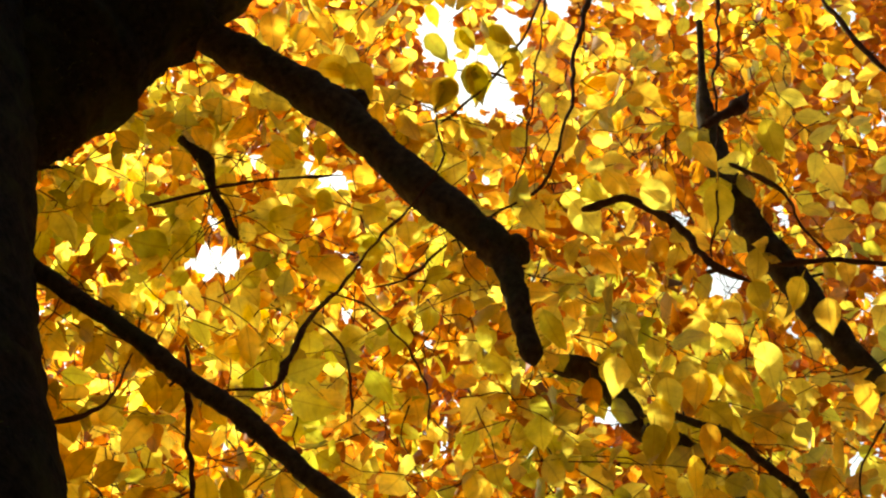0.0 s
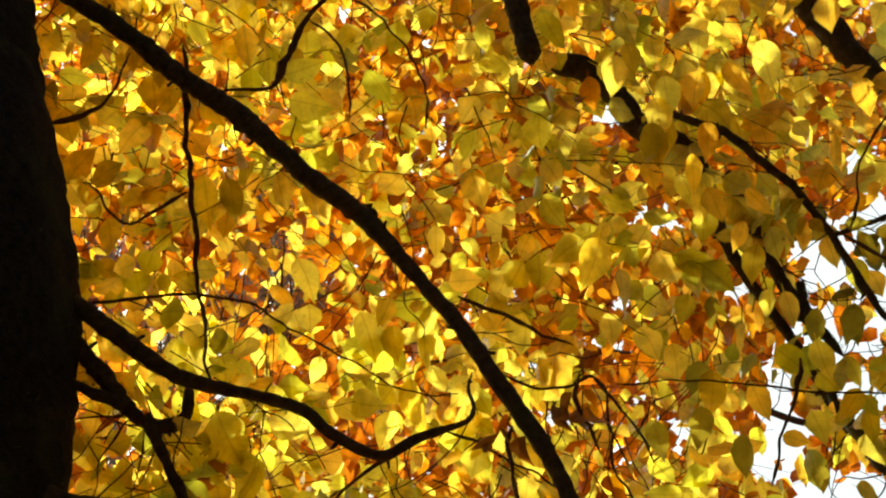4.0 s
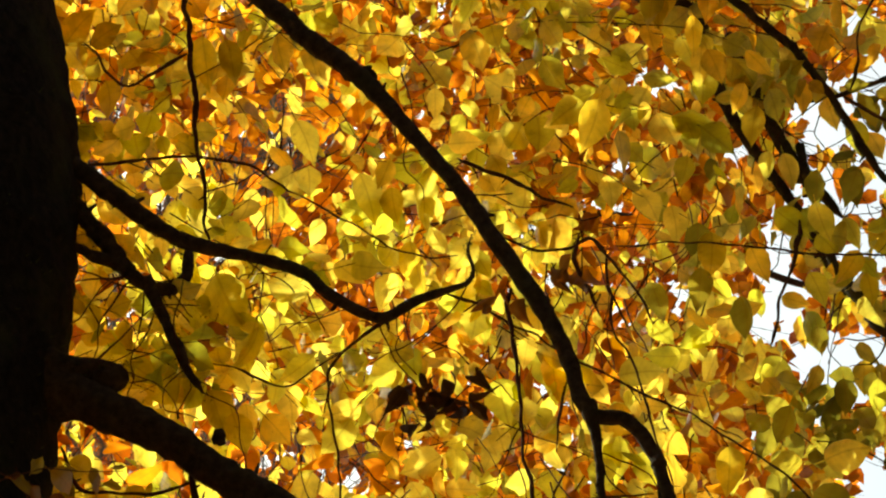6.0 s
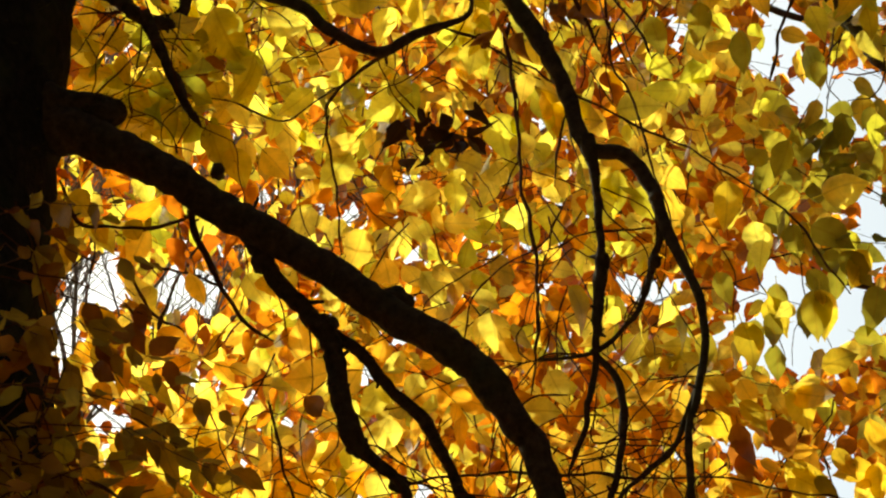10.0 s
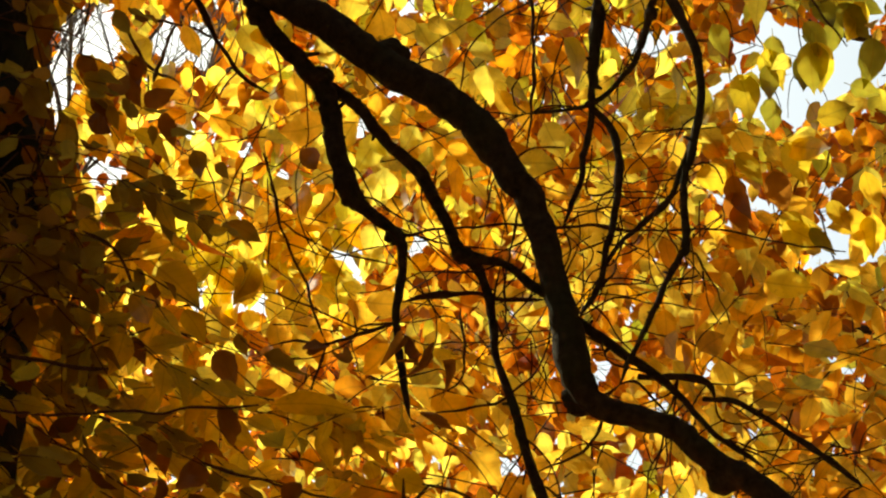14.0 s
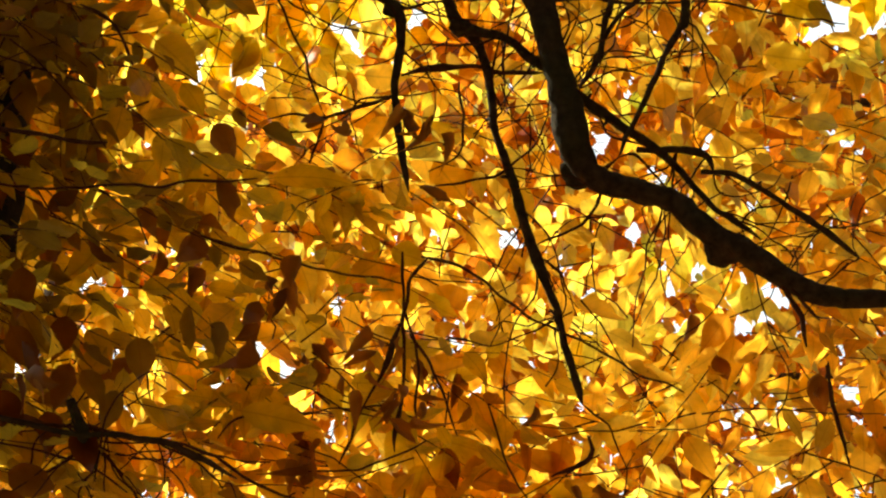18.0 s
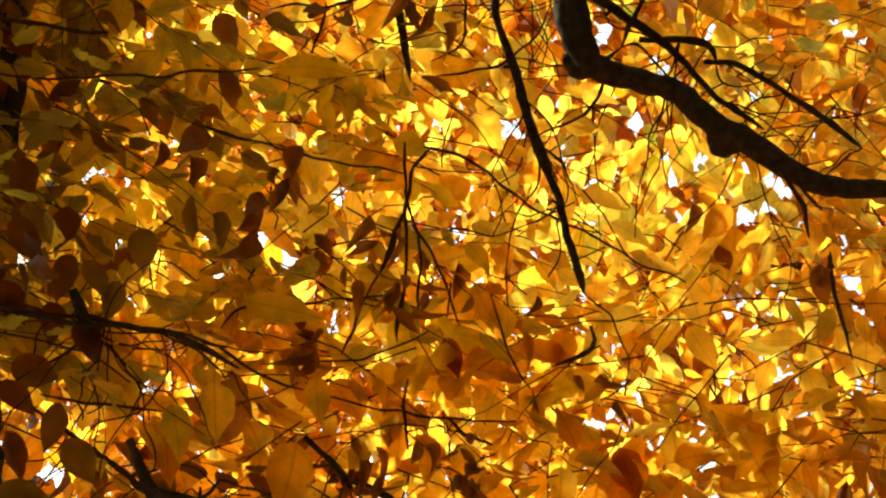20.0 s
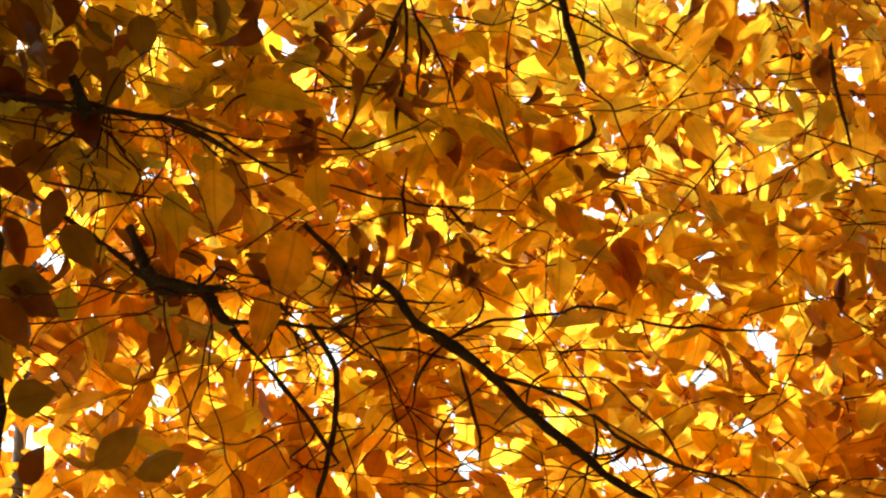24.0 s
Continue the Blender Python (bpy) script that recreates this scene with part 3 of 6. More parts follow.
twig([(-0.188, 4.660, 5.260, 0.003), (-0.298, 4.680, 5.202, 0.003), (-0.408, 4.700, 5.265, 0.003)])
twig([(-0.026, 4.700, 3.938, 0.004), (0.035, 4.708, 3.920, 0.004), (0.082, 4.717, 3.898, 0.004), (0.137, 4.725, 3.845, 0.004), (0.212, 4.733, 3.812, 0.004), (0.304, 4.742, 3.764, 0.003), (0.406, 4.750, 3.711, 0.003)])
twig([(-0.012, 4.680, 3.928, 0.005), (-0.041, 4.690, 3.875, 0.005), (-0.050, 4.700, 3.798, 0.005), (-0.064, 4.710, 3.670, 0.004), (-0.070, 4.720, 3.595, 0.003)])
twig([(-0.057, 4.680, 3.938, 0.005), (-0.057, 4.693, 3.867, 0.004), (-0.036, 4.707, 3.749, 0.004), (-0.034, 4.720, 3.639, 0.004)])
twig([(-0.060, 4.680, 3.807, 0.005), (-0.087, 4.693, 3.732, 0.004), (-0.133, 4.707, 3.657, 0.003), (-0.160, 4.720, 3.573, 0.003)])
twig([(-0.046, 4.680, 3.787, 0.004), (-0.004, 4.700, 3.735, 0.004), (0.032, 4.720, 3.622, 0.003)])
branch([(-0.661, 4.095, 3.400, 0.0045), (-0.550, 4.113, 3.376, 0.0045), (-0.471, 4.131, 3.375, 0.0045), (-0.400, 4.149, 3.370, 0.0055), (-0.345, 4.167, 3.355, 0.0055), (-0.288, 4.185, 3.328, 0.0036)])
branch([(-0.517, 4.131, 3.407, 0.0083), (-0.500, 4.140, 3.366, 0.0092), (-0.486, 4.149, 3.327, 0.0064)])
twig([(-0.349, 4.550, 3.517, 0.005), (-0.279, 4.575, 3.479, 0.004), (-0.214, 4.600, 3.463, 0.003)])
branch([(-0.722, 4.550, 3.485, 0.004), (-0.631, 4.555, 3.416, 0.004), (-0.550, 4.560, 3.356, 0.005), (-0.488, 4.565, 3.307, 0.006), (-0.425, 4.570, 3.265, 0.010), (-0.374, 4.575, 3.264, 0.010), (-0.329, 4.580, 3.215, 0.008), (-0.293, 4.585, 3.171, 0.004), (-0.241, 4.590, 3.118, 0.003), (-0.188, 4.595, 3.047, 0.003), (-0.153, 4.600, 2.994, 0.003)])
branch([(-0.429, 4.140, 3.182, 0.0073), (-0.414, 4.140, 3.144, 0.0100), (-0.386, 4.140, 3.114, 0.0091)])
branch([(-0.377, 4.131, 3.116, 0.0091), (-0.338, 4.140, 3.112, 0.0072), (-0.290, 4.149, 3.112, 0.0045)])
branch([(-0.315, 4.560, 3.208, 0.004), (-0.241, 4.570, 3.212, 0.005), (-0.162, 4.580, 3.204, 0.003)])
branch([(-0.253, 4.570, 3.260, 0.005), (-0.238, 4.575, 3.234, 0.005), (-0.216, 4.580, 3.215, 0.003)])
branch([(-0.190, 4.600, 3.199, 0.005), (-0.164, 4.607, 3.151, 0.006), (-0.161, 4.613, 3.071, 0.005), (-0.187, 4.620, 2.938, 0.005)])
branch([(-0.197, 4.600, 3.367, 0.005), (-0.148, 4.607, 3.318, 0.005), (-0.086, 4.613, 3.281, 0.008), (-0.051, 4.620, 3.239, 0.008), (0.011, 4.627, 3.199, 0.009), (0.081, 4.633, 3.146, 0.009), (0.133, 4.640, 3.098, 0.009), (0.193, 4.647, 3.041, 0.009), (0.262, 4.653, 2.988, 0.008), (0.366, 4.660, 2.936, 0.008)])
twig([(0.015, 4.620, 3.200, 0.004), (0.072, 4.630, 3.228, 0.004), (0.143, 4.640, 3.248, 0.004), (0.223, 4.650, 3.256, 0.004), (0.294, 4.660, 3.256, 0.004)])
twig([(0.305, 4.620, 3.234, 0.004), (0.407, 4.640, 3.229, 0.004), (0.510, 4.660, 3.229, 0.003)])
twig([(-0.099, 4.620, 3.188, 0.005), (-0.025, 4.640, 3.188, 0.004), (0.024, 4.660, 3.180, 0.005)])
branch([(0.089, 4.630, 3.145, 0.004), (0.168, 4.636, 3.124, 0.004), (0.237, 4.642, 3.085, 0.003), (0.298, 4.648, 3.041, 0.004), (0.376, 4.654, 3.007, 0.003), (0.496, 4.660, 2.954, 0.003)])
twig([(0.030, 4.630, 3.168, 0.004), (0.050, 4.645, 3.081, 0.005), (0.061, 4.660, 3.013, 0.003)])
twig([(0.569, 4.700, 3.888, 0.007), (0.602, 4.710, 3.835, 0.008), (0.609, 4.720, 3.778, 0.007)])
twig([(0.587, 4.700, 3.877, 0.005), (0.633, 4.720, 3.827, 0.005)])
twig([(0.640, 4.700, 3.743, 0.005), (0.650, 4.710, 3.667, 0.006), (0.668, 4.720, 3.561, 0.004)])
twig([(0.243, 4.700, 3.613, 0.006), (0.245, 4.710, 3.583, 0.006), (0.183, 4.720, 3.550, 0.005)])
twig([(-0.671, 4.117, 3.867, 0.0064), (-0.572, 4.140, 3.865, 0.0055), (-0.494, 4.163, 3.865, 0.0055)])
twig([(-0.664, 4.117, 3.777, 0.0037), (-0.524, 4.133, 3.775, 0.0037), (-0.401, 4.147, 3.788, 0.0037), (-0.267, 4.163, 3.803, 0.0027)])
twig([(-0.396, 4.550, 3.916, 0.003), (-0.268, 4.567, 3.873, 0.004), (-0.159, 4.583, 3.855, 0.003), (-0.058, 4.600, 3.840, 0.003)])
twig([(-0.540, 4.113, 4.077, 0.0045), (-0.485, 4.140, 4.047, 0.0045), (-0.454, 4.167, 3.983, 0.0036)])
twig([(-0.004, 4.700, 4.071, 0.003), (0.063, 4.705, 4.087, 0.004), (0.116, 4.710, 4.108, 0.004), (0.169, 4.715, 4.159, 0.003), (0.196, 4.720, 4.261, 0.003)])
twig([(0.040, 4.700, 4.273, 0.004), (0.045, 4.707, 4.199, 0.004), (0.030, 4.713, 4.138, 0.003), (-0.014, 4.720, 4.109, 0.003)])
twig([(0.118, 4.700, 4.262, 0.004), (0.130, 4.710, 4.380, 0.003), (0.147, 4.720, 4.501, 0.003)])
twig([(0.281, 4.700, 4.064, 0.004), (0.242, 4.710, 4.005, 0.004), (0.166, 4.720, 3.968, 0.003)])
twig([(0.234, 4.700, 5.032, 0.003), (0.191, 4.710, 4.938, 0.003), (0.107, 4.720, 4.882, 0.003), (0.056, 4.730, 4.827, 0.003), (0.040, 4.740, 4.735, 0.003)])
twig([(0.387, 4.700, 4.962, 0.003), (0.285, 4.720, 4.970, 0.003), (0.181, 4.740, 4.934, 0.003)])
twig([(0.266, 4.700, 4.684, 0.004), (0.186, 4.720, 4.697, 0.003), (0.125, 4.740, 4.626, 0.003)])
twig([(0.224, 4.700, 4.600, 0.003), (0.154, 4.713, 4.597, 0.003), (0.103, 4.727, 4.547, 0.003), (0.083, 4.740, 4.473, 0.003)])
twig([(-0.214, 4.620, 3.484, 0.003), (-0.126, 4.635, 3.456, 0.003), (-0.047, 4.650, 3.438, 0.004), (0.035, 4.665, 3.437, 0.003), (0.120, 4.680, 3.439, 0.003)])
twig([(-0.205, 4.620, 3.519, 0.003), (-0.126, 4.640, 3.535, 0.003), (-0.057, 4.660, 3.565, 0.003), (-0.018, 4.680, 3.597, 0.002)])
twig([(-0.157, 4.620, 3.275, 0.004), (-0.107, 4.640, 3.275, 0.004), (-0.057, 4.660, 3.279, 0.004), (0.008, 4.680, 3.282, 0.003)])
twig([(0.081, 4.620, 3.635, 0.003), (0.097, 4.640, 3.574, 0.003), (0.116, 4.660, 3.527, 0.003), (0.144, 4.680, 3.495, 0.003)])
twig([(0.013, 4.620, 3.421, 0.003), (0.049, 4.650, 3.406, 0.003), (0.082, 4.680, 3.399, 0.003)])
twig([(-0.052, 4.620, 3.488, 0.003), (-0.053, 4.650, 3.443, 0.004), (-0.051, 4.680, 3.392, 0.003)])
twig([(-0.642, 4.113, 3.395, 0.0037), (-0.562, 4.126, 3.388, 0.0037), (-0.466, 4.140, 3.377, 0.0037), (-0.378, 4.154, 3.372, 0.0027), (-0.306, 4.167, 3.353, 0.0027)])
twig([(-0.563, 4.113, 3.261, 0.0037), (-0.493, 4.131, 3.255, 0.0027), (-0.431, 4.149, 3.258, 0.0037), (-0.385, 4.167, 3.255, 0.0027)])
twig([(-0.348, 4.600, 3.569, 0.003), (-0.305, 4.620, 3.617, 0.003), (-0.198, 4.640, 3.632, 0.003), (-0.071, 4.660, 3.649, 0.003)])
twig([(-0.640, 4.113, 3.360, 0.0027), (-0.578, 4.131, 3.357, 0.0027), (-0.506, 4.149, 3.336, 0.0027), (-0.442, 4.167, 3.300, 0.0027)])


def shoots(n, length, box=None, thick=(0.0014, 0.0026)):
    """Fine drooping shoots from the limbs."""
    made = 0
    while made < n:
        pick = random.randrange(len(STEMS))
        st = STEMS[pick]
        i = random.randrange(1, len(st))
        x, y, z, r = st[i]
        if box and not (box[0] < x < box[1] and box[2] < z < box[3]):
            continue
        if r > 0.1:
            continue
        a = random.uniform(0, 2 * math.pi)
        d = Vector((math.cos(a), random.uniform(-0.2, 0.5), math.sin(a) * 0.7 - 0.35)).normalized()
        ln, k = random.uniform(*length), 8
        p, pts, r0 = Vector((x, y, z)), [], random.uniform(*thick)
        for j in range(k):
            pts.append((*p, r0 * (1 - 0.75 * j / (k - 1))))
            d = (d + Vector((random.gauss(0, 0.34), random.gauss(0, 0.08), random.gauss(0, 0.34) - 0.07))).normalized()
            p = p + d * ln / k
        tube("twig", pts, TWIG, STEM_PARTS[pick], 5, 0.012, 0.2, 0.6, 0.04, 0.006)
        made += 1


shoots(120, (0.10, 0.34))
shoots(120, (0.12, 0.42), None, (0.0009, 0.0016))
shoots(40, (0.14, 0.4), (-0.2, 0.45, 3.9, 4.7))
shoots(8, (0.15, 0.5), (-0.75, -0.1, 2.9, 3.9), (0.0014, 0.0028))
shoots(14, (0.15, 0.5), (-0.1, 0.75, 2.9, 3.9), (0.0014, 0.0028))


def knot(i, x, y, z, r, stretch):
    """A burr or healed scar on the bark of a limb."""
    bm = bmesh.new()
    bmesh.ops.create_icosphere(bm, subdivisions=3, radius=1.0)
    for v in bm.verts:
        v.co *= 1 + 0.28 * noise.noise(v.co * 1.7 + Vector((x * 9, z * 9, 0))) + 0.10 * noise.noise(v.co * 5)
        v.co = Vector((v.co.x * r * stretch + x, v.co.y * r + y, v.co.z * r + z))
    me = bpy.data.meshes.new("knot")
    bm.to_mesh(me)
    bm.free()
    me.materials.append(BARK)
    me.polygons.foreach_set("use_smooth", np.ones(len(me.polygons), dtype=bool))
    ob = new("knot", me)
    ob.parent = STEM_PARTS[i]


knot(1, -0.221, 4.820, 7.480, 0.035, 1.2)
knot(1, 0.157, 4.840, 6.968, 0.039, 1.1)
knot(7, -0.086, 4.630, 4.748, 0.030, 1.3)
knot(7, 0.240, 4.700, 4.098, 0.029, 1.0)
knot(7, 0.476, 4.710, 3.951, 0.027, 1.1)
knot(7, -0.405, 4.600, 5.019, 0.016, 0.8)
knot(5, -0.143, 4.640, 5.951, 0.016, 0.9)
knot(5, -0.409, 4.640, 6.211, 0.019, 1.2)
knot(12, -0.206, 4.660, 4.721, 0.022, 1.1)
knot(12, -0.146, 4.670, 4.477, 0.020, 1.1)
knot(12, -0.323, 4.640, 4.846, 0.020, 1.0)
knot(12, -0.073, 4.690, 4.411, 0.015, 1.2)
knot(13, 0.044, 4.700, 4.380, 0.017, 1.1)
knot(7, -0.608, 4.560, 5.125, 0.027, 1.3)
knot(20, 0.385, 4.660, 4.857, 0.013, 0.9)
knot(5, 0.186, 4.650, 5.374, 0.017, 1.2)
knot(5, 0.395, 4.650, 4.994, 0.016, 0.9)


def moss(stems, n):
    """Tufts of moss on the shaded bark."""
    verts, faces = [], []
    for pts in stems:
        c = curve_points(pts, 0.03)
        tang = np.gradient(c[:, :3], axis=0)
        for _ in range(n):
            i = random.randrange(len(c))
            t = Vector(tang[i]).normalized()
            d = Vector((random.gauss(0, 1), random.gauss(-0.4, 1), random.gauss(0, 1)))
            d = (d - t * d.dot(t)).normalized()
            if noise.noise(Vector(c[i, :3]) * 5 + d) < -0.1:
                continue
            o = Vector(c[i, :3]) + d * c[i, 3] * random.uniform(0.96, 1.02) + t * random.uniform(-0.02, 0.02)
            s = t.cross(d) * random.uniform(0.001, 0.0025)
            tip = o + (d + Vector((random.gauss(0, 0.5), random.gauss(0, 0.5), random.gauss(0, 0.5)))).normalized() * random.uniform(0.004, 0.016) * min(1.0, 0.45 + c[i, 3] * 14)
            b = len(verts)
            verts += [tuple(o - s), tuple(o + s), tuple(tip)]
            faces.append((b, b + 1, b + 2))
    ob = mesh_object("moss", verts, faces, MOSS, beech, smooth=False)
    tagged(ob, "olive green moss on the bark", kind="stuff")


MOSS = bark_material("moss", (0.09, 0.10, 0.03), (0.04, 0.045, 0.012), 0.3)
moss([TRUNK_LINE], 9000)
moss(STEMS[:1], 4500)
moss(STEMS[1:6], 700)
moss([st for st in STEMS[6:] if max(q[3] for q in st) > 0.009], 420)

# ---- foliage ----
GAPS = []


def openings(rows):
    GAPS.extend(rows)


# gaps where the sky shows, fitted to the view from STAND: x, z and half sizes at the plane y = 5.5
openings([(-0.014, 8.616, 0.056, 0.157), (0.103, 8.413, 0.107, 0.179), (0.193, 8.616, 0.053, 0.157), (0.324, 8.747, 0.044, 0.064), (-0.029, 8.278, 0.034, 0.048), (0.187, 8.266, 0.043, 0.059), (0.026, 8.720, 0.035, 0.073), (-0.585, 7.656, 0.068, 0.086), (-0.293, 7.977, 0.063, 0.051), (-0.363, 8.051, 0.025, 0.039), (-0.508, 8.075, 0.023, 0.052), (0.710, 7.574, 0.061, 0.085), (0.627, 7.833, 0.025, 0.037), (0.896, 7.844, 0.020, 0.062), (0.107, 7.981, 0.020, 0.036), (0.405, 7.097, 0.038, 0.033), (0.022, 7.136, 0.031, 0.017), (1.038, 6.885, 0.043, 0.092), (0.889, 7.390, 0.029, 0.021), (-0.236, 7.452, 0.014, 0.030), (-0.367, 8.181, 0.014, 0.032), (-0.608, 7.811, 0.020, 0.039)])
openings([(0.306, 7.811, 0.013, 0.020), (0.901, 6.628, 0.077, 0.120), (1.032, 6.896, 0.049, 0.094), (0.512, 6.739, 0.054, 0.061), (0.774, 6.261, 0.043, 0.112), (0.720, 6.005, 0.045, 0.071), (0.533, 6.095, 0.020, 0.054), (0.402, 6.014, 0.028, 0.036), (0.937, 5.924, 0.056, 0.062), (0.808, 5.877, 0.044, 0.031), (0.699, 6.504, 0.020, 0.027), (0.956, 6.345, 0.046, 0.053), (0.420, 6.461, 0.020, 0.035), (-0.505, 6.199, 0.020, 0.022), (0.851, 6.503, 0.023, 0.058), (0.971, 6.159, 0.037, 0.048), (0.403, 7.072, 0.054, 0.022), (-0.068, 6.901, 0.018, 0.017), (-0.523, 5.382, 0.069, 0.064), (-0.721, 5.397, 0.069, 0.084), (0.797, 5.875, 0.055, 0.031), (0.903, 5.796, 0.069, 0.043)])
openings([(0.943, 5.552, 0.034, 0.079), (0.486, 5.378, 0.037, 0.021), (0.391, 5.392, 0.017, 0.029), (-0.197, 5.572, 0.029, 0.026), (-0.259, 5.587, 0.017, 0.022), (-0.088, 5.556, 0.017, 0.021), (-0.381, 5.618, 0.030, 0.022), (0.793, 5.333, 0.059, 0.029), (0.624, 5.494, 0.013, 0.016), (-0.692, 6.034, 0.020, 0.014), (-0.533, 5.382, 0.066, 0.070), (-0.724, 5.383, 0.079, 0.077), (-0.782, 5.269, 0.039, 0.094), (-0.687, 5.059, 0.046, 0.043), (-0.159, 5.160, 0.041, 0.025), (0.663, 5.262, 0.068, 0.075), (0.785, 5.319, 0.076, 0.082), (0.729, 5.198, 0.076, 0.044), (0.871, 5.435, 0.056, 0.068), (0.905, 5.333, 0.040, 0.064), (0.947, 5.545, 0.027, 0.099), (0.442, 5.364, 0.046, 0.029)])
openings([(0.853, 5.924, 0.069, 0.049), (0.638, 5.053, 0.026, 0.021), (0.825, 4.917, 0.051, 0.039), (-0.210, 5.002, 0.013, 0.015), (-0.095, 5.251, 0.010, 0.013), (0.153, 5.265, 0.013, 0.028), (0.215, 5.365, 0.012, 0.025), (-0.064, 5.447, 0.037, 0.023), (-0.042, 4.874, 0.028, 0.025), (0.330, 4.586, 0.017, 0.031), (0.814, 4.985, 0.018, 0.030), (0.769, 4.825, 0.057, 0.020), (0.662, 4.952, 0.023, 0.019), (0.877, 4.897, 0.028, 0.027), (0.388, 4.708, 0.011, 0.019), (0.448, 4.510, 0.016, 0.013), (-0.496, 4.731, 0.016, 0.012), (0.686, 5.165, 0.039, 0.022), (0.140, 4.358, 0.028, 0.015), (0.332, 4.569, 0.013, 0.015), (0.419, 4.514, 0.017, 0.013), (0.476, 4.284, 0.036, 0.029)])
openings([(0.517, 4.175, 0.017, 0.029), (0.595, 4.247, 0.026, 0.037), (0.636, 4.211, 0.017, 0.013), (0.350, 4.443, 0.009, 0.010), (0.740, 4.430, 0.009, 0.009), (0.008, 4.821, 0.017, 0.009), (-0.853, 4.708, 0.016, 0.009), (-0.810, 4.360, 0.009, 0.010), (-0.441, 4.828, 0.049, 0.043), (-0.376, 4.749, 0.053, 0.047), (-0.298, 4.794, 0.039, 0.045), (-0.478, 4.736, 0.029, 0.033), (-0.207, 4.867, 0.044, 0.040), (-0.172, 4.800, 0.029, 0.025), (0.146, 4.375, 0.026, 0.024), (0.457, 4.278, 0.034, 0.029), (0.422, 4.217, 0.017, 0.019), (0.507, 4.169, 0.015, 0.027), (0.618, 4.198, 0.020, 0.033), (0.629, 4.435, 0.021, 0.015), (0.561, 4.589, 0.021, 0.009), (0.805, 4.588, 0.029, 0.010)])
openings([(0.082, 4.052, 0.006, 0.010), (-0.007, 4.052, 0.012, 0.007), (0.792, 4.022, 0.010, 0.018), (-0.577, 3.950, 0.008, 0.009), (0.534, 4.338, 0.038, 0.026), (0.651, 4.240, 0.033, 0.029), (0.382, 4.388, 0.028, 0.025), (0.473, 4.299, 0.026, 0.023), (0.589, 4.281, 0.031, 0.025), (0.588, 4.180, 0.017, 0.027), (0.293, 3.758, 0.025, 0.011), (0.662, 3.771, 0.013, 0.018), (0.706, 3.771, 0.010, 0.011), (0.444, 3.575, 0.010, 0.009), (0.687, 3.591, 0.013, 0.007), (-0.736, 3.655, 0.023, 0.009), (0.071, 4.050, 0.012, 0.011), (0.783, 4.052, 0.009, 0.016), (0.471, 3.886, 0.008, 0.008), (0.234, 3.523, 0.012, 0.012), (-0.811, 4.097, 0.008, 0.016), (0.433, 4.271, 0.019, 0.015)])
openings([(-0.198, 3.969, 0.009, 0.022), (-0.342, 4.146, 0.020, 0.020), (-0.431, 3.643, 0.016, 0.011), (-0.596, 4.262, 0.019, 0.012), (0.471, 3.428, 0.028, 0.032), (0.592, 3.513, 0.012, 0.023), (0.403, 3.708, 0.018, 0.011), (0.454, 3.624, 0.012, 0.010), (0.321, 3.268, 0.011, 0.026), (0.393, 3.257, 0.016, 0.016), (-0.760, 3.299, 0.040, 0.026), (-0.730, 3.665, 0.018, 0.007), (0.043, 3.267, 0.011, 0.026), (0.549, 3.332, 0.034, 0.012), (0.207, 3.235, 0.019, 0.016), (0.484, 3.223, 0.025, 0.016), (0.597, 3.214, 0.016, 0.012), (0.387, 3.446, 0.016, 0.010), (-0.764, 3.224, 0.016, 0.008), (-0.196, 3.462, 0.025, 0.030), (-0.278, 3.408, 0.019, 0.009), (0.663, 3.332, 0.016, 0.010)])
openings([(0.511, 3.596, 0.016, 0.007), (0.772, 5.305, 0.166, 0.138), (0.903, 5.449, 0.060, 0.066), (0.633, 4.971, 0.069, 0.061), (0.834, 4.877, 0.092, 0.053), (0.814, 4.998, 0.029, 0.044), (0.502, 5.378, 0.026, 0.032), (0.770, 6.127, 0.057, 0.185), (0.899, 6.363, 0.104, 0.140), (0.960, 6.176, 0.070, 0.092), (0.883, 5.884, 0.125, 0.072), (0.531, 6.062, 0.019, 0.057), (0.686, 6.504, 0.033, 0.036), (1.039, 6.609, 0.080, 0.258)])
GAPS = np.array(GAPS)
SUNNY, SHADY = [], []


def sunlit_zones(rows):
    SUNNY.extend(rows)


def shaded_zones(rows):
    SHADY.extend(rows)


# zones fitted to the view's bright and dark areas, which leaves up-sun spare or shade: as the openings
sunlit_zones([(-0.142, 3.289, 0.154, 0.097), (-0.267, 3.408, 0.093, 0.066)])
sunlit_zones([(-0.781, 8.051, 0.168, 0.164), (-0.812, 7.087, 0.238, 0.275), (-0.317, 7.267, 0.113, 0.102), (0.787, 7.267, 0.171, 0.142), (0.281, 7.411, 0.100, 0.167), (0.640, 8.193, 0.123, 0.168), (-0.197, 8.565, 0.095, 0.103), (0.710, 6.971, 0.138, 0.116), (-0.770, 6.971, 0.125, 0.212), (-0.459, 6.386, 0.275, 0.173), (-0.132, 6.437, 0.184, 0.140), (-0.168, 6.147, 0.166, 0.133), (-0.444, 6.017, 0.241, 0.195), (-0.310, 6.198, 0.103, 0.134), (-0.222, 7.085, 0.125, 0.118), (0.597, 6.102, 0.256, 0.247), (0.119, 5.646, 0.147, 0.182), (0.491, 5.736, 0.186, 0.139), (0.326, 5.466, 0.193, 0.206), (0.661, 5.645, 0.148, 0.137), (-0.322, 4.895, 0.138, 0.067), (-0.589, 5.197, 0.177, 0.085)])
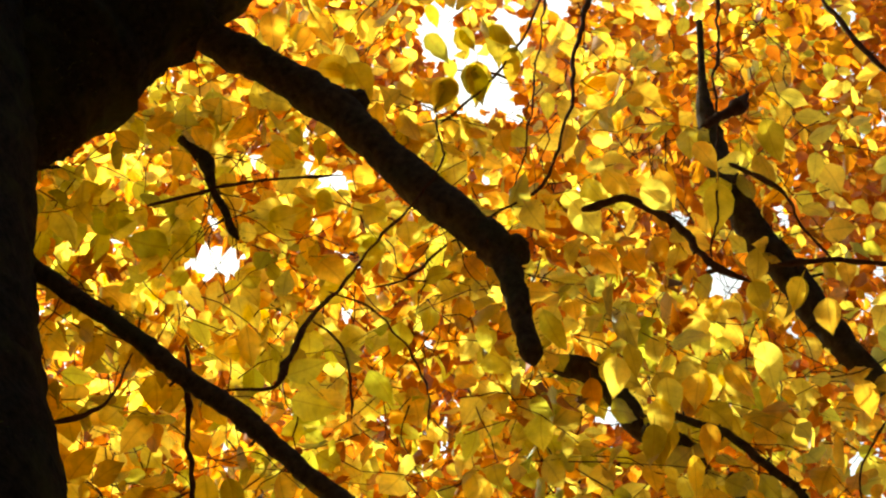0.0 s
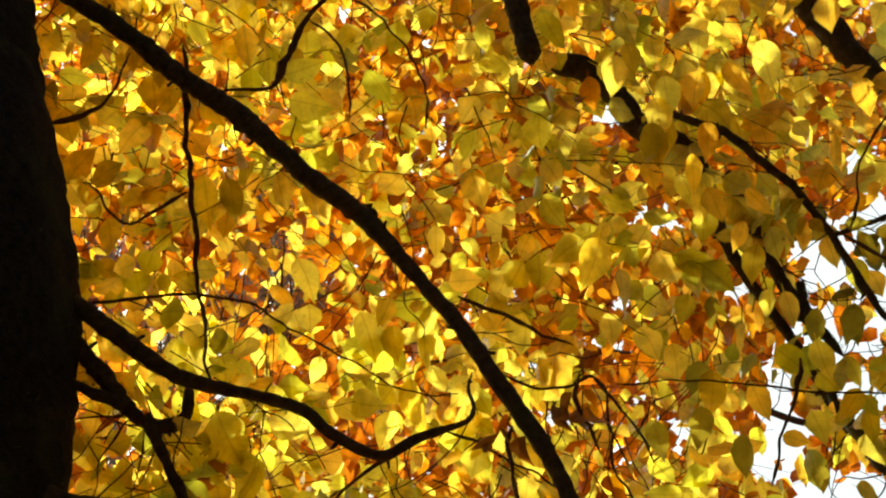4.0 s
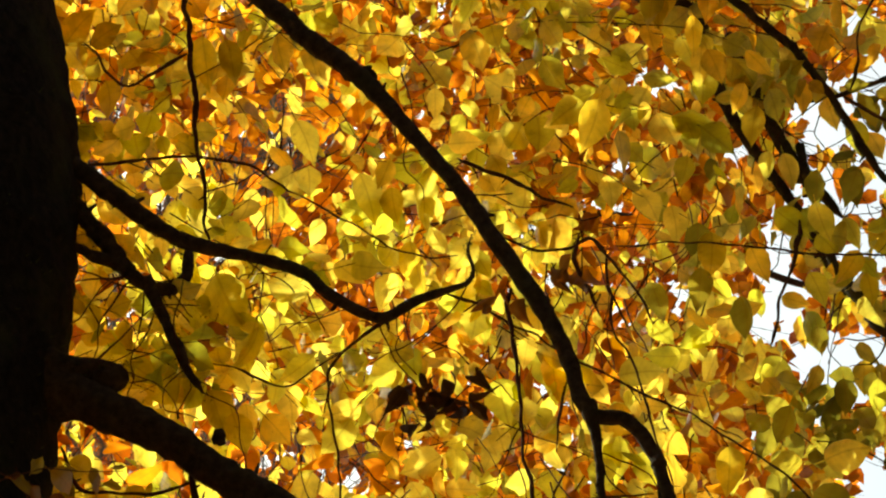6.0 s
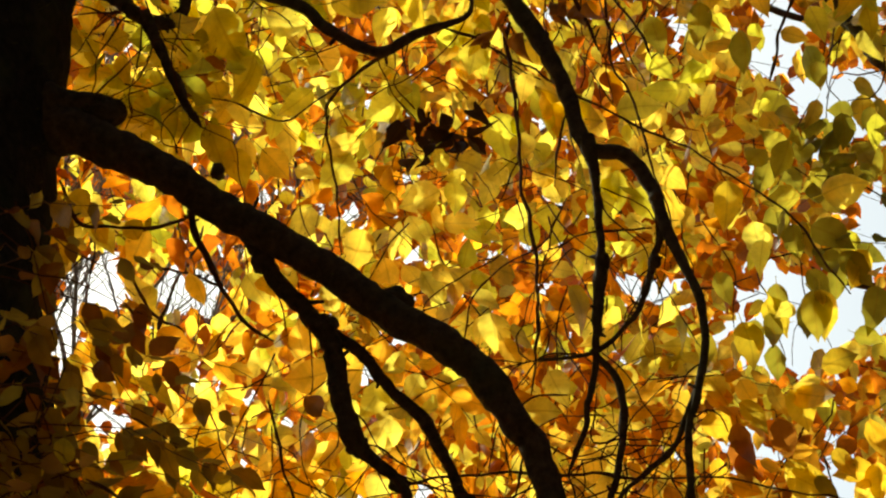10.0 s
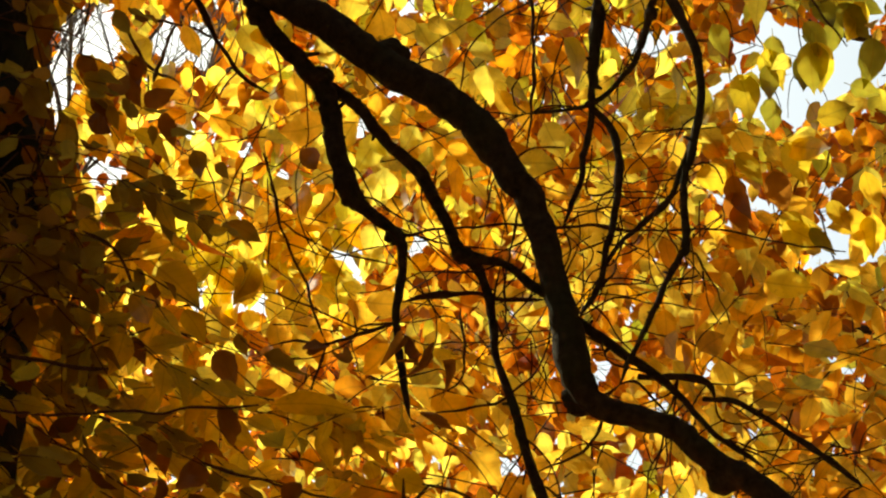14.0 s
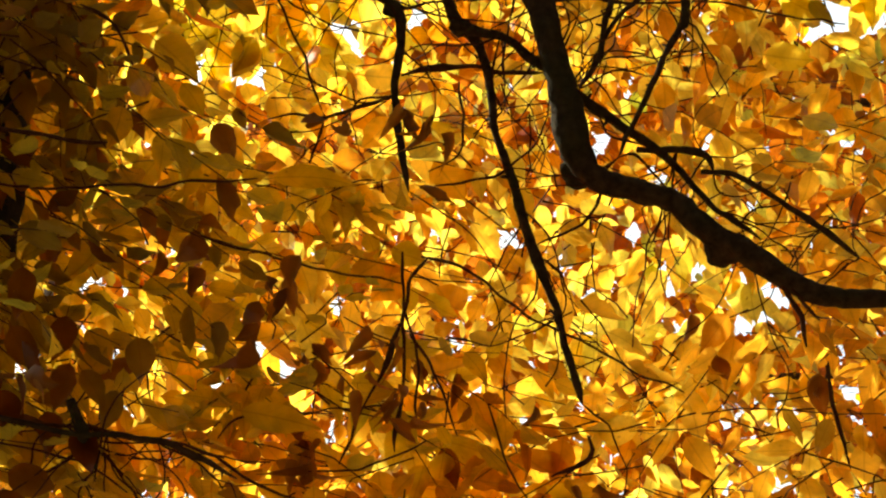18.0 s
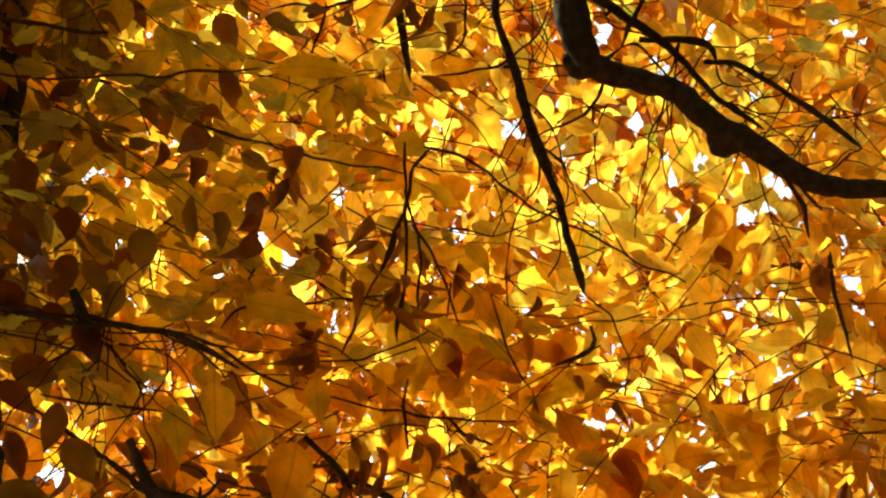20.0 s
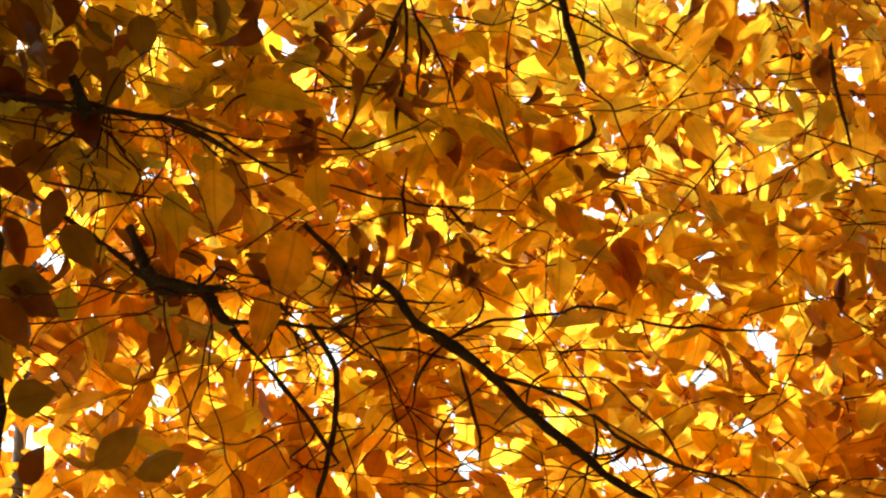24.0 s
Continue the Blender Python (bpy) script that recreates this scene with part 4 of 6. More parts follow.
sunlit_zones([(-0.179, 4.801, 0.183, 0.145), (-0.409, 4.855, 0.149, 0.147), (0.147, 5.309, 0.190, 0.158), (0.443, 5.265, 0.142, 0.171), (-0.376, 4.762, 0.216, 0.184), (-0.150, 4.840, 0.172, 0.146), (-0.330, 4.137, 0.065, 0.048), (0.519, 4.718, 0.148, 0.091), (0.194, 4.304, 0.143, 0.135), (0.542, 4.253, 0.231, 0.158), (-0.005, 4.230, 0.164, 0.133), (0.180, 4.133, 0.163, 0.120), (-0.198, 3.969, 0.064, 0.070), (0.238, 4.351, 0.177, 0.136), (-0.205, 3.397, 0.104, 0.164), (-0.740, 3.310, 0.104, 0.076), (0.346, 4.019, 0.281, 0.153), (0.658, 3.731, 0.192, 0.171), (0.126, 3.289, 0.186, 0.097), (0.235, 3.787, 0.212, 0.171), (-0.100, 3.280, 0.380, 0.240), (-0.620, 4.100, 0.260, 0.200), (0.000, 3.720, 0.420, 0.220), (-0.250, 4.720, 0.330, 0.240), (-0.420, 6.200, 0.330, 0.300)])
shaded_zones([(-0.759, 4.044, 0.172, 0.167), (-0.633, 3.881, 0.149, 0.128), (-0.786, 4.345, 0.121, 0.175), (-0.348, 4.407, 0.188, 0.100), (-0.016, 4.393, 0.188, 0.087), (-0.658, 4.420, 0.210, 0.125), (0.303, 4.380, 0.121, 0.087), (-0.767, 4.124, 0.162, 0.132), (-0.763, 3.809, 0.138, 0.150), (-0.878, 5.591, 0.170, 0.091), (-0.260, 5.092, 0.151, 0.097), (-0.779, 5.192, 0.129, 0.128)])
shaded_zones([(0.072, 8.463, 0.173, 0.277), (-0.892, 7.733, 0.223, 0.243), (-1.031, 7.958, 0.137, 0.138), (0.162, 7.126, 0.168, 0.119), (0.411, 7.016, 0.139, 0.117), (-0.244, 6.642, 0.080, 0.109), (-0.863, 6.914, 0.138, 0.420), (-0.829, 6.635, 0.148, 0.109), (0.198, 6.541, 0.172, 0.107), (-0.797, 6.003, 0.165, 0.146), (-0.805, 6.108, 0.167, 0.463), (-0.822, 5.326, 0.108, 0.477), (0.786, 5.333, 0.180, 0.173), (-0.825, 5.284, 0.096, 0.430), (-0.746, 4.751, 0.206, 0.171), (-0.589, 4.557, 0.315, 0.140), (-0.809, 4.721, 0.126, 0.197), (-0.736, 4.415, 0.212, 0.175), (-0.700, 4.320, 0.160, 0.100), (-0.771, 4.495, 0.180, 0.291), (-0.850, 4.380, 0.110, 0.200), (0.780, 5.000, 0.220, 0.260), (-0.900, 7.200, 0.160, 0.500)])
SUNNY, SHADY = np.array(SUNNY), np.array(SHADY)


def shades(p, zones):
    """Which of the leaves p cast their shade on one of the zones."""
    k = (5.25 - p[:, 1]) / sun_dir.y
    q = p + np.array(sun_dir)[None] * k[:, None]
    u, v = q[:, 0] * 5.5 / q[:, 1], STAND.z + (q[:, 2] - STAND.z) * 5.5 / q[:, 1]
    hit = np.zeros(len(p), dtype=bool)
    for x, z, a, b in zones:
        hit |= ((u - x) / a) ** 2 + ((v - z) / b) ** 2 < 1
    return hit


rng = np.random.default_rng(7)


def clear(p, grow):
    """Which of the points p lie outside the gaps as seen from STAND."""
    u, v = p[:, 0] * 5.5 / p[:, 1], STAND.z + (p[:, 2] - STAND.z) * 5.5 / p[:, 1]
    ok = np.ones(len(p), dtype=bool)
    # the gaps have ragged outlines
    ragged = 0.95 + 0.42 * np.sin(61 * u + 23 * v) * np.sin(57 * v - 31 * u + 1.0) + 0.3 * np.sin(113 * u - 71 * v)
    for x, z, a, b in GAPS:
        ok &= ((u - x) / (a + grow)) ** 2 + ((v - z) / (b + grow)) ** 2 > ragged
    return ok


def leaf_shape(fold, bend, wave, twist, coarse=False, sickle=0.0, seed=1):
    """An ovate beech leaf one unit long along x, in the xy plane, its tip at x = 1: vertices, faces, layout."""
    st = [(0.0, 0.0), (0.03, 0.10), (0.10, 0.23), (0.20, 0.32), (0.32, 0.36), (0.45, 0.35), (0.58, 0.30), (0.70, 0.22), (0.80, 0.14), (0.88, 0.07), (0.945, 0.026), (1.0, 0.0)]
    if coarse:
        st = [st[0], st[3], st[6], st[8], st[11]]
    rnd = random.Random(seed)
    lop = rnd.uniform(-0.12, 0.12)
    verts, uvs, faces = [], [], []
    rows = []
    for i, (x, w) in enumerate(st):
        z = bend * (x * x + 0.5 * x ** 4) - 0.05 * math.sin(x * 3)
        ids = []
        for s in ((-1, 0, 1) if w else (0,)):
            ws = w * (1 + s * lop) * (1 + 0.06 * rnd.uniform(-1, 1) + 0.02 * (-1) ** i)
            tw = twist * (x - 0.4) * s * w
            curl = 0.6 * wave * max(0.0, x - 0.5) * s * rnd.uniform(-1, 1)
            verts.append((x, s * ws + sickle * x * (1 - x) * 4, z + abs(s) * w * fold + wave * math.sin(x * 17 + s) * abs(s) * w + tw + curl))
            uvs.append((x, 0.5 + s * w))
            ids.append(len(verts) - 1)
        rows.append(ids)
    for a, b in zip(rows, rows[1:]):
        if len(a) == 1:
            faces += [(a[0], b[0], b[1]), (a[0], b[1], b[2])]
        elif len(b) == 1:
            faces += [(a[0], b[0], a[1]), (a[1], b[0], a[2])]
        else:
            faces += [(a[0], b[0], b[1], a[1]), (a[1], b[1], b[2], a[2])]
    if coarse:
        return np.array(verts), faces, np.array(uvs)
    # a short stalk
    verts += [(-0.2, -0.009, 0.03), (-0.2, 0.009, 0.03), (0.02, 0.014, 0), (0.02, -0.014, 0)]
    uvs += [(0, 0.5)] * 4
    faces.append((len(verts) - 4, len(verts) - 1, len(verts) - 2, len(verts) - 3))
    return np.array(verts), faces, np.array(uvs)


SHAPES = [leaf_shape(random.Random(k).uniform(-0.2, 0.6), random.Random(k + 20).uniform(-0.5, 0.2), random.Random(k + 40).uniform(0.05, 0.13), random.Random(k + 60).uniform(-0.7, 0.8), False, random.Random(k + 80).uniform(-0.07, 0.07), k) for k in range(12)]


COARSE = [leaf_shape(0.25, -0.18, 0.1, 0.2, True), leaf_shape(0.1, -0.3, 0.1, -0.4, True), leaf_shape(0.45, 0.1, 0.1, 0.5, True)]


def frames(axis, normal):
    """Rotation matrices with x along axis and z near normal."""
    x = axis / np.linalg.norm(axis, axis=1)[:, None]
    z = normal - x * np.sum(normal * x, axis=1)[:, None]
    z /= np.linalg.norm(z, axis=1)[:, None]
    return np.stack([x, np.cross(z, x), z], axis=2)


# leaf size by height in the crown
GROWN = ((3.0, 4.0, 5.0, 8.0, 12.0), (1.10, 1.0, 1.0, 1.16, 1.2))


def sprays(n, lo, hi, per=7, lean=1.0, clumps=None, droop=(0.15, 0.9), size=(0.040, 0.102), grow=0.02, tilt=0.4, strays=0.0):
    """Leaf positions, rotations and sizes, and the twigs, of n sprays in the box lo..hi."""
    o = rng.random((n, 3))
    o[:, 0] **= lean
    o = np.array(lo) + (np.array(hi) - np.array(lo)) * o
    if clumps:
        # the sprays gather in clumps high in the crown, with loose foliage between
        dense = np.array([noise.noise(Vector(q / clumps[0])) for q in o])
        keep = (dense > clumps[1]) | (o[:, 2] < 4.6) | (rng.random(n) < 0.12)
        o, n = o[keep], int(keep.sum())
    phi = rng.normal(-0.15, 0.75, n) + (rng.random(n) < 0.35) * math.pi
    h = np.stack([np.cos(phi), np.sin(phi), rng.uniform(-0.75, 0.1, n)], 1)
    h /= np.linalg.norm(h, axis=1)[:, None]
    high = np.clip((o[:, 2] - 4.5) / 0.9, 0, 1)
    up = np.stack([rng.normal(0, tilt * 0.6, n), rng.normal(0.55, tilt * 0.6, n) + 0.3 * high, 1 - 0.3 * high], 1)
    side = np.cross(up, h)
    side /= np.linalg.norm(side, axis=1)[:, None]
    P, A, N = [], [], []
    gap = rng.uniform(0.028, 0.045, n)
    for k in range(per):
        s = gap * (k + 0.5)
        c = o + h * s[:, None] - np.array((0, 0, 1.0)) * (s ** 2)[:, None] * 0.8
        sg = 1 if k % 2 else -1
        if k == per - 1:
            ax = h.copy()
        else:
            ax = h * 0.6 + side * sg * 0.8
        ax = ax + rng.normal(0, 0.22, (n, 3))
        flat = np.clip((4.9 - o[:, 2]) / 1.2, 0, 1)
        ax[:, 2] -= rng.uniform(*droop, n) * (1 - 0.55 * flat) + 0.3 * high
        nm = up + rng.normal(0, tilt, (n, 3)) * (1 - 0.35 * flat)[:, None]
        nm[:, 1] -= 0.22 * flat
        P.append(c), A.append(ax), N.append(nm)
    P, A, N = np.concatenate(P), np.concatenate(A), np.concatenate(N)
    S = rng.uniform(*size, len(P)) * np.interp(P[:, 2], GROWN[0], GROWN[1])
    keep = rng.random(len(P)) < 0.93
    mid = P + A / np.linalg.norm(A, axis=1)[:, None] * S[:, None] * 0.5
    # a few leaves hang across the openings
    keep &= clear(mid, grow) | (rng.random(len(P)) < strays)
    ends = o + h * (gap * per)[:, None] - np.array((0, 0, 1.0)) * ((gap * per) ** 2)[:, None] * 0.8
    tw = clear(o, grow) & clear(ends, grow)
    return P[keep], frames(A[keep], N[keep]), S[keep], o[tw], h[tw], gap[tw] * per


def leaves_mesh(name, P, R, S, mat, parent, label="", shapes=SHAPES):
    """All leaves of a cloud as one mesh."""
    kinds = rng.integers(0, len(shapes), len(P))
    V, F, U, base = [], [], [], 0
    loops, totals, uvl = [], [], []
    for k, (v, f, u) in enumerate(shapes):
        m = kinds == k
        n = int(m.sum())
        if not n:
            continue
        sc = S[m][:, None, None] * (v * np.array((1, 1, 1)))[None]
        # broad leaves high in the crown, slender ones below
        sc[:, :, 1] *= (rng.uniform(0.66, 1.05, n) * np.interp(P[m][:, 2], (4.2, 5.4), (0.84, 1.04)))[:, None]
        pts = np.einsum("nij,nvj->nvi", R[m], sc) + P[m][:, None]
        V.append(pts.reshape(-1, 3))
        flat = np.concatenate([np.array(q) for q in f])
        lens = np.array([len(q) for q in f])
        loops.append((flat[None] + (np.arange(n) * len(v))[:, None] + base).reshape(-1))
        totals.append(np.tile(lens, n))
        uvl.append(np.tile(u[flat], (n, 1)))
        base += n * len(v)
    V, loops, totals, uvl = np.concatenate(V), np.concatenate(loops), np.concatenate(totals), np.concatenate(uvl)
    me = bpy.data.meshes.new(name)
    me.vertices.add(len(V))
    me.vertices.foreach_set("co", V.astype(np.float32).reshape(-1))
    me.loops.add(len(loops))
    me.loops.foreach_set("vertex_index", loops.astype(np.int32))
    me.polygons.add(len(totals))
    me.polygons.foreach_set("loop_start", np.concatenate([[0], np.cumsum(totals)[:-1]]).astype(np.int32))
    me.polygons.foreach_set("use_smooth", np.ones(len(totals), dtype=bool))
    lay = me.uv_layers.new(name="leaf")
    lay.data.foreach_set("uv", uvl.astype(np.float32).reshape(-1))
    me.materials.append(mat)
    me.update(calc_edges=True)
    me.validate()
    ob = new(name, me)
    ob.parent = parent
    return tagged(ob, label, kind="stuff")


def twigs_mesh(name, o, h, length, parent):
    """The fine twigs of the sprays as one mesh."""
    n, seg, sides = len(o), 5, 3
    V, loops = [], []
    side = np.cross(h, np.array((0, 0, 1.0)))
    side /= np.linalg.norm(side, axis=1)[:, None] + 1e-9
    upv = np.cross(side, h)
    wob = rng.normal(0, 0.006, (n, seg + 1, 3))
    for i in range(seg + 1):
        s = length * (i / seg * 1.25 - 0.25)
        c = o + h * s[:, None] - np.array((0, 0, 1.0)) * (s ** 2)[:, None] * 0.8 + wob[:, i]
        r = 0.0019 * (1 - 0.6 * i / seg)
        for k in range(sides):
            a = 2 * math.pi * k / sides
            V.append(c + (side * math.cos(a) + upv * math.sin(a)) * r)
    V = np.stack(V, 1)
    quad = []
    for i in range(seg):
        for k in range(sides):
            k2 = (k + 1) % sides
            quad += [i * sides + k, i * sides + k2, (i + 1) * sides + k2, (i + 1) * sides + k]
    loops = (np.array(quad)[None] + (np.arange(n) * V.shape[1])[:, None]).reshape(-1)
    me = bpy.data.meshes.new(name)
    me.vertices.add(V.shape[0] * V.shape[1])
    me.vertices.foreach_set("co", V.astype(np.float32).reshape(-1))
    me.loops.add(len(loops))
    me.loops.foreach_set("vertex_index", loops.astype(np.int32))
    me.polygons.add(len(loops) // 4)
    me.polygons.foreach_set("loop_start", np.arange(0, len(loops), 4, dtype=np.int32))
    me.materials.append(TWIG)
    me.update(calc_edges=True)
    ob = new(name, me)
    ob.parent = parent
    return tagged(ob, kind="stuff")


def hanging(n, lo, hi):
    """Fine shoots that hang down and wander, and narrow curled leaves along them."""
    start = rng.uniform(lo, hi, (n, 3))
    length, seg, sides = rng.uniform(0.16, 0.5, n), 9, 3
    walk_d = np.stack([rng.normal(0, 0.35, n), rng.normal(0, 0.2, n), -np.ones(n)], 1)
    c, rows, P, A = start.copy(), [], [], []
    for i in range(seg + 1):
        rows.append(c.copy())
        walk_d = walk_d + rng.normal(0, 0.22, (n, 3)) * np.array((1, 0.5, 0.4))
        walk_d /= np.linalg.norm(walk_d, axis=1)[:, None]
        c = c + walk_d * (length / seg)[:, None]
        here = rng.random(n) < 0.5
        P.append(c[here]), A.append(walk_d[here] + rng.normal(0, 0.5, (int(here.sum()), 3)))
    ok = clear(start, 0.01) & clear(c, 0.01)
    V = []
    for i, q in enumerate(rows):
        r = 0.0024 * (1 - 0.6 * i / seg)
        for k in range(sides):
            a = 2 * math.pi * k / sides
            V.append((q + np.array((math.cos(a), math.sin(a), 0.0)) * r)[ok])
    V = np.stack(V, 1)
    quads = [(i * sides + k, i * sides + (k + 1) % sides, (i + 1) * sides + (k + 1) % sides, (i + 1) * sides + k) for i in range(seg) for k in range(sides)]
    F = (np.array(quads)[None] + (np.arange(V.shape[0]) * V.shape[1])[:, None, None]).reshape(-1, 4)
    ob = mesh_object("fine_twig", V.reshape(-1, 3).tolist(), F.tolist(), TWIG, beech, smooth=False)
    tagged(ob, kind="stuff")
    P, A = np.concatenate(P), np.concatenate(A)
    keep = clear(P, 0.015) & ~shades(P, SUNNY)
    P, A = P[keep], A[keep]
    leaves_mesh("foliage", P, frames(A, rng.normal(0, 1, P.shape)), rng.uniform(0.03, 0.07, len(P)), ORANGE, beech, shapes=CURLED)


CURLED = [leaf_shape(0.9, -0.6, 0.12, 0.9), leaf_shape(1.2, 0.5, 0.15, -0.9), leaf_shape(0.7, -0.9, 0.15, 1.3), leaf_shape(1.5, -0.3, 0.1, 0.5, False, 0.1)]
CELL = 0.009
U0, U1, W0, W1 = -1.2, 1.2, 2.6, 10.2
covered = np.zeros((int((U1 - U0) / CELL), int((W1 - W0) / CELL)), dtype=bool)


def plane_uv(p):
    k = 5.5 / p[..., 1]
    return p[..., 0] * k, STAND.z + (p[..., 2] - STAND.z) * k


LEAF_DOTS = np.array([(x, s * w, 0.0) for x, w in ((0.05, 0.06), (0.13, 0.17), (0.21, 0.25), (0.30, 0.29), (0.40, 0.32), (0.50, 0.32), (0.60, 0.29), (0.70, 0.23), (0.80, 0.16), (0.90, 0.07)) for s in (-1, -0.67, -0.33, 0, 0.33, 0.67, 1)])


def stamp(P, R, S):
    """Mark what these leaves hide of the sky from STAND."""
    q = np.einsum("nij,vj->nvi", R, LEAF_DOTS) * S[:, None, None] + P[:, None]
    u, w = plane_uv(q)
    i, j = ((u - U0) / CELL).astype(int), ((w - W0) / CELL).astype(int)
    ok = (i >= 0) & (i < covered.shape[0]) & (j >= 0) & (j < covered.shape[1])
    covered[i[ok], j[ok]] = True


def mosaic(rounds, depth, spread, size, share=1.0, thin=0.0):
    """Leaves fitted to the view from STAND: one is set wherever the others leave a hole there, save in the openings."""
    P, R, S = [], [], []
    gu, gw = np.meshgrid(np.arange(covered.shape[0]), np.arange(covered.shape[1]), indexing="ij")
    cu, cw = U0 + (gu + 0.5) * CELL, W0 + (gw + 0.5) * CELL
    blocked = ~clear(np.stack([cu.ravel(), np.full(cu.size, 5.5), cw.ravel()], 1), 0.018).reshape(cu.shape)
    for r in rounds:
        todo = np.argwhere(~covered & ~blocked)
        rng.shuffle(todo)
        for i, j in todo:
            if covered[max(0, i - r):i + r + 1, max(0, j - r):j + r + 1].mean() > 0.12 * (r > 0):
                continue
            # some of the smallest holes stay open
            if r < 3 and rng.random() > share:
                continue
            u, w = cu[i, j], cw[i, j]
            # the high crown is thin in patches, where the leaves behind show
            if thin and w > 5.2 and noise.noise(Vector((u * 3.2, w * 2.2, 9.0))) > 0.06 and rng.random() < thin:
                continue
            y = depth + 0.16 * noise.noise(Vector((u * 2.2, w * 2.2, depth))) + rng.normal(0, spread)
            k = y / 5.5
            c = np.array((u * k, y, STAND.z + (w - STAND.z) * k))
            heading = 2.2 * noise.noise(Vector((u * 3.0, w * 3.0, 4.0))) + rng.normal(0, 0.9)
            ax = np.array((math.sin(heading), rng.normal(0, 0.35), -math.cos(heading) * 0.9 + 0.1))
            flat = min(1.0, max(0.0, (4.9 - c[2]) / 1.2))
            level = np.array((1.0 if rng.random() < 0.65 else -1.0, rng.normal(0, 0.45), -0.35 + rng.normal(0, 0.25)))
            ax = ax * (1 - 0.75 * flat) + level * 0.75 * flat
            nm = np.array((rng.normal(0, 0.45), 0.6 - 0.25 * flat + rng.normal(0, 0.4), 0.8 + rng.normal(0, 0.3)))
            s = rng.uniform(*size) * np.interp(c[2], GROWN[0], GROWN[1])
            rot = frames(ax[None], nm[None])
            p = c - rot[0][:, 0] * s * rng.uniform(0.3, 0.6)
            P.append(p), R.append(rot[0]), S.append(s)
            stamp(p[None], rot, np.array([s]))
    return np.array(P), np.array(R), np.array(S)


def leaf_parts(P, R, S, mat, name, parent, shapes=SHAPES, wide=1.0):
    """Single leaves that can be told apart, each an object of its own."""
    meshes = []
    for v, f, u in shapes:
        me = bpy.data.meshes.new(name)
        me.from_pydata([tuple(q) for q in v], [], f)
        lay = me.uv_layers.new(name="leaf")
        flat = np.concatenate([np.array(q) for q in f])
        lay.data.foreach_set("uv", u[flat].astype(np.float32).reshape(-1))
        me.polygons.foreach_set("use_smooth", np.ones(len(f), dtype=bool))
        me.materials.append(mat)
        meshes.append(me)
    for p, r, s in zip(P, R, S):
        ob = tagged(new(name, meshes[rng.integers(0, len(meshes))]), "withered brown curled leaf" if mat == DRY else "curled dead leaf coloured near-black for shade" if mat == SHADED_DRY else "")
        m = Matrix(r.tolist()).to_4x4()
        m.translation = Vector(p)
        ob.matrix_basis = m @ Matrix.Diagonal((s, s * wide * rng.uniform(0.75, 1.05), s, 1))
        if parent == beech:
            near = np.linalg.norm(STEM_POINTS - np.array(p)[None], axis=1).argmin()
            ob.parent = STEM_PARTS[STEM_OF[near]]
        else:
            ob.parent = parent


STEM_POINTS = np.array([p[:3] for st in STEMS for p in st])
STEM_OF = [i for i, st in enumerate(STEMS) for p in st]


def crown(n, lo, hi, singles=0, behind=0.0, sparing=0.0, owner=None, mat=None, shapes=SHAPES, **kw):
    owner, mat = owner or beech, mat or LEAF
    P, R, S, o, h, ln = sprays(n, lo, hi, **kw)
    if behind:
        patch = np.array([noise.noise(Vector(q * np.array((3.4, 1.4, 3.4)))) for q in P])
        keep = (shades(P, SHADY) & (rng.random(len(P)) < behind)) | (~shades(P, SUNNY) & (patch > np.where(P[:, 2] < 5.2, 0.38, 0.28)))
        P, R, S = P[keep], R[keep], S[keep]
        keep = shades(o, SHADY)
        o, h, ln = o[keep], h[keep], ln[keep]
    if sparing:
        keep = ~(shades(P, SUNNY) & (rng.random(len(P)) < sparing))
        P, R, S = P[keep], R[keep], S[keep]
    stamp(P, R, S)
    if singles:
        near = np.argsort(np.abs(P[:, 0]))
        P, R, S = P[near], R[near], S[near]
        leaf_parts(P[:singles], R[:singles], S[:singles], mat, "leaf", owner)
        P, R, S = P[singles:], R[singles:], S[singles:]
    leaves_mesh("foliage", P, R, S, mat, owner, shapes=shapes)
    twigs_mesh("fine_twig", o, h, ln, owner)


# sprays in front of the trunk, low down, and beside it behind the limbs
crown(60, (-1.15, 4.15, 3.70), (-0.40, 4.42, 4.26), lean=1.1, droop=(0.1, 0.6), size=(0.035, 0.080), mat=LATE)
# russet and brown leaves here also darken this side in place of shade
crown(80, (-1.15, 4.15, 3.65), (-0.50, 4.42, 4.30), lean=1.2, droop=(0.1, 0.6), size=(0.035, 0.080), mat=SHADED_RUSSET)
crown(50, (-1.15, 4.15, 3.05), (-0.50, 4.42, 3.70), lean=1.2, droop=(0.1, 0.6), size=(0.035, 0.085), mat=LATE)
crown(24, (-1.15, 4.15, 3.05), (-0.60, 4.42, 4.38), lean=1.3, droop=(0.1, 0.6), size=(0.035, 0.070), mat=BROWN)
crown(50, (-0.66, 4.74, 3.65), (-0.10, 4.95, 4.22), lean=1.5, droop=(0.1, 0.6), size=(0.038, 0.090), mat=LATE)
crown(34, (-0.66, 4.74, 2.9), (0.05, 4.95, 3.65), lean=1.2, droop=(0.1, 0.6))
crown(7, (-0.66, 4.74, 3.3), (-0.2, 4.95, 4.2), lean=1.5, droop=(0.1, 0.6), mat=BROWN)
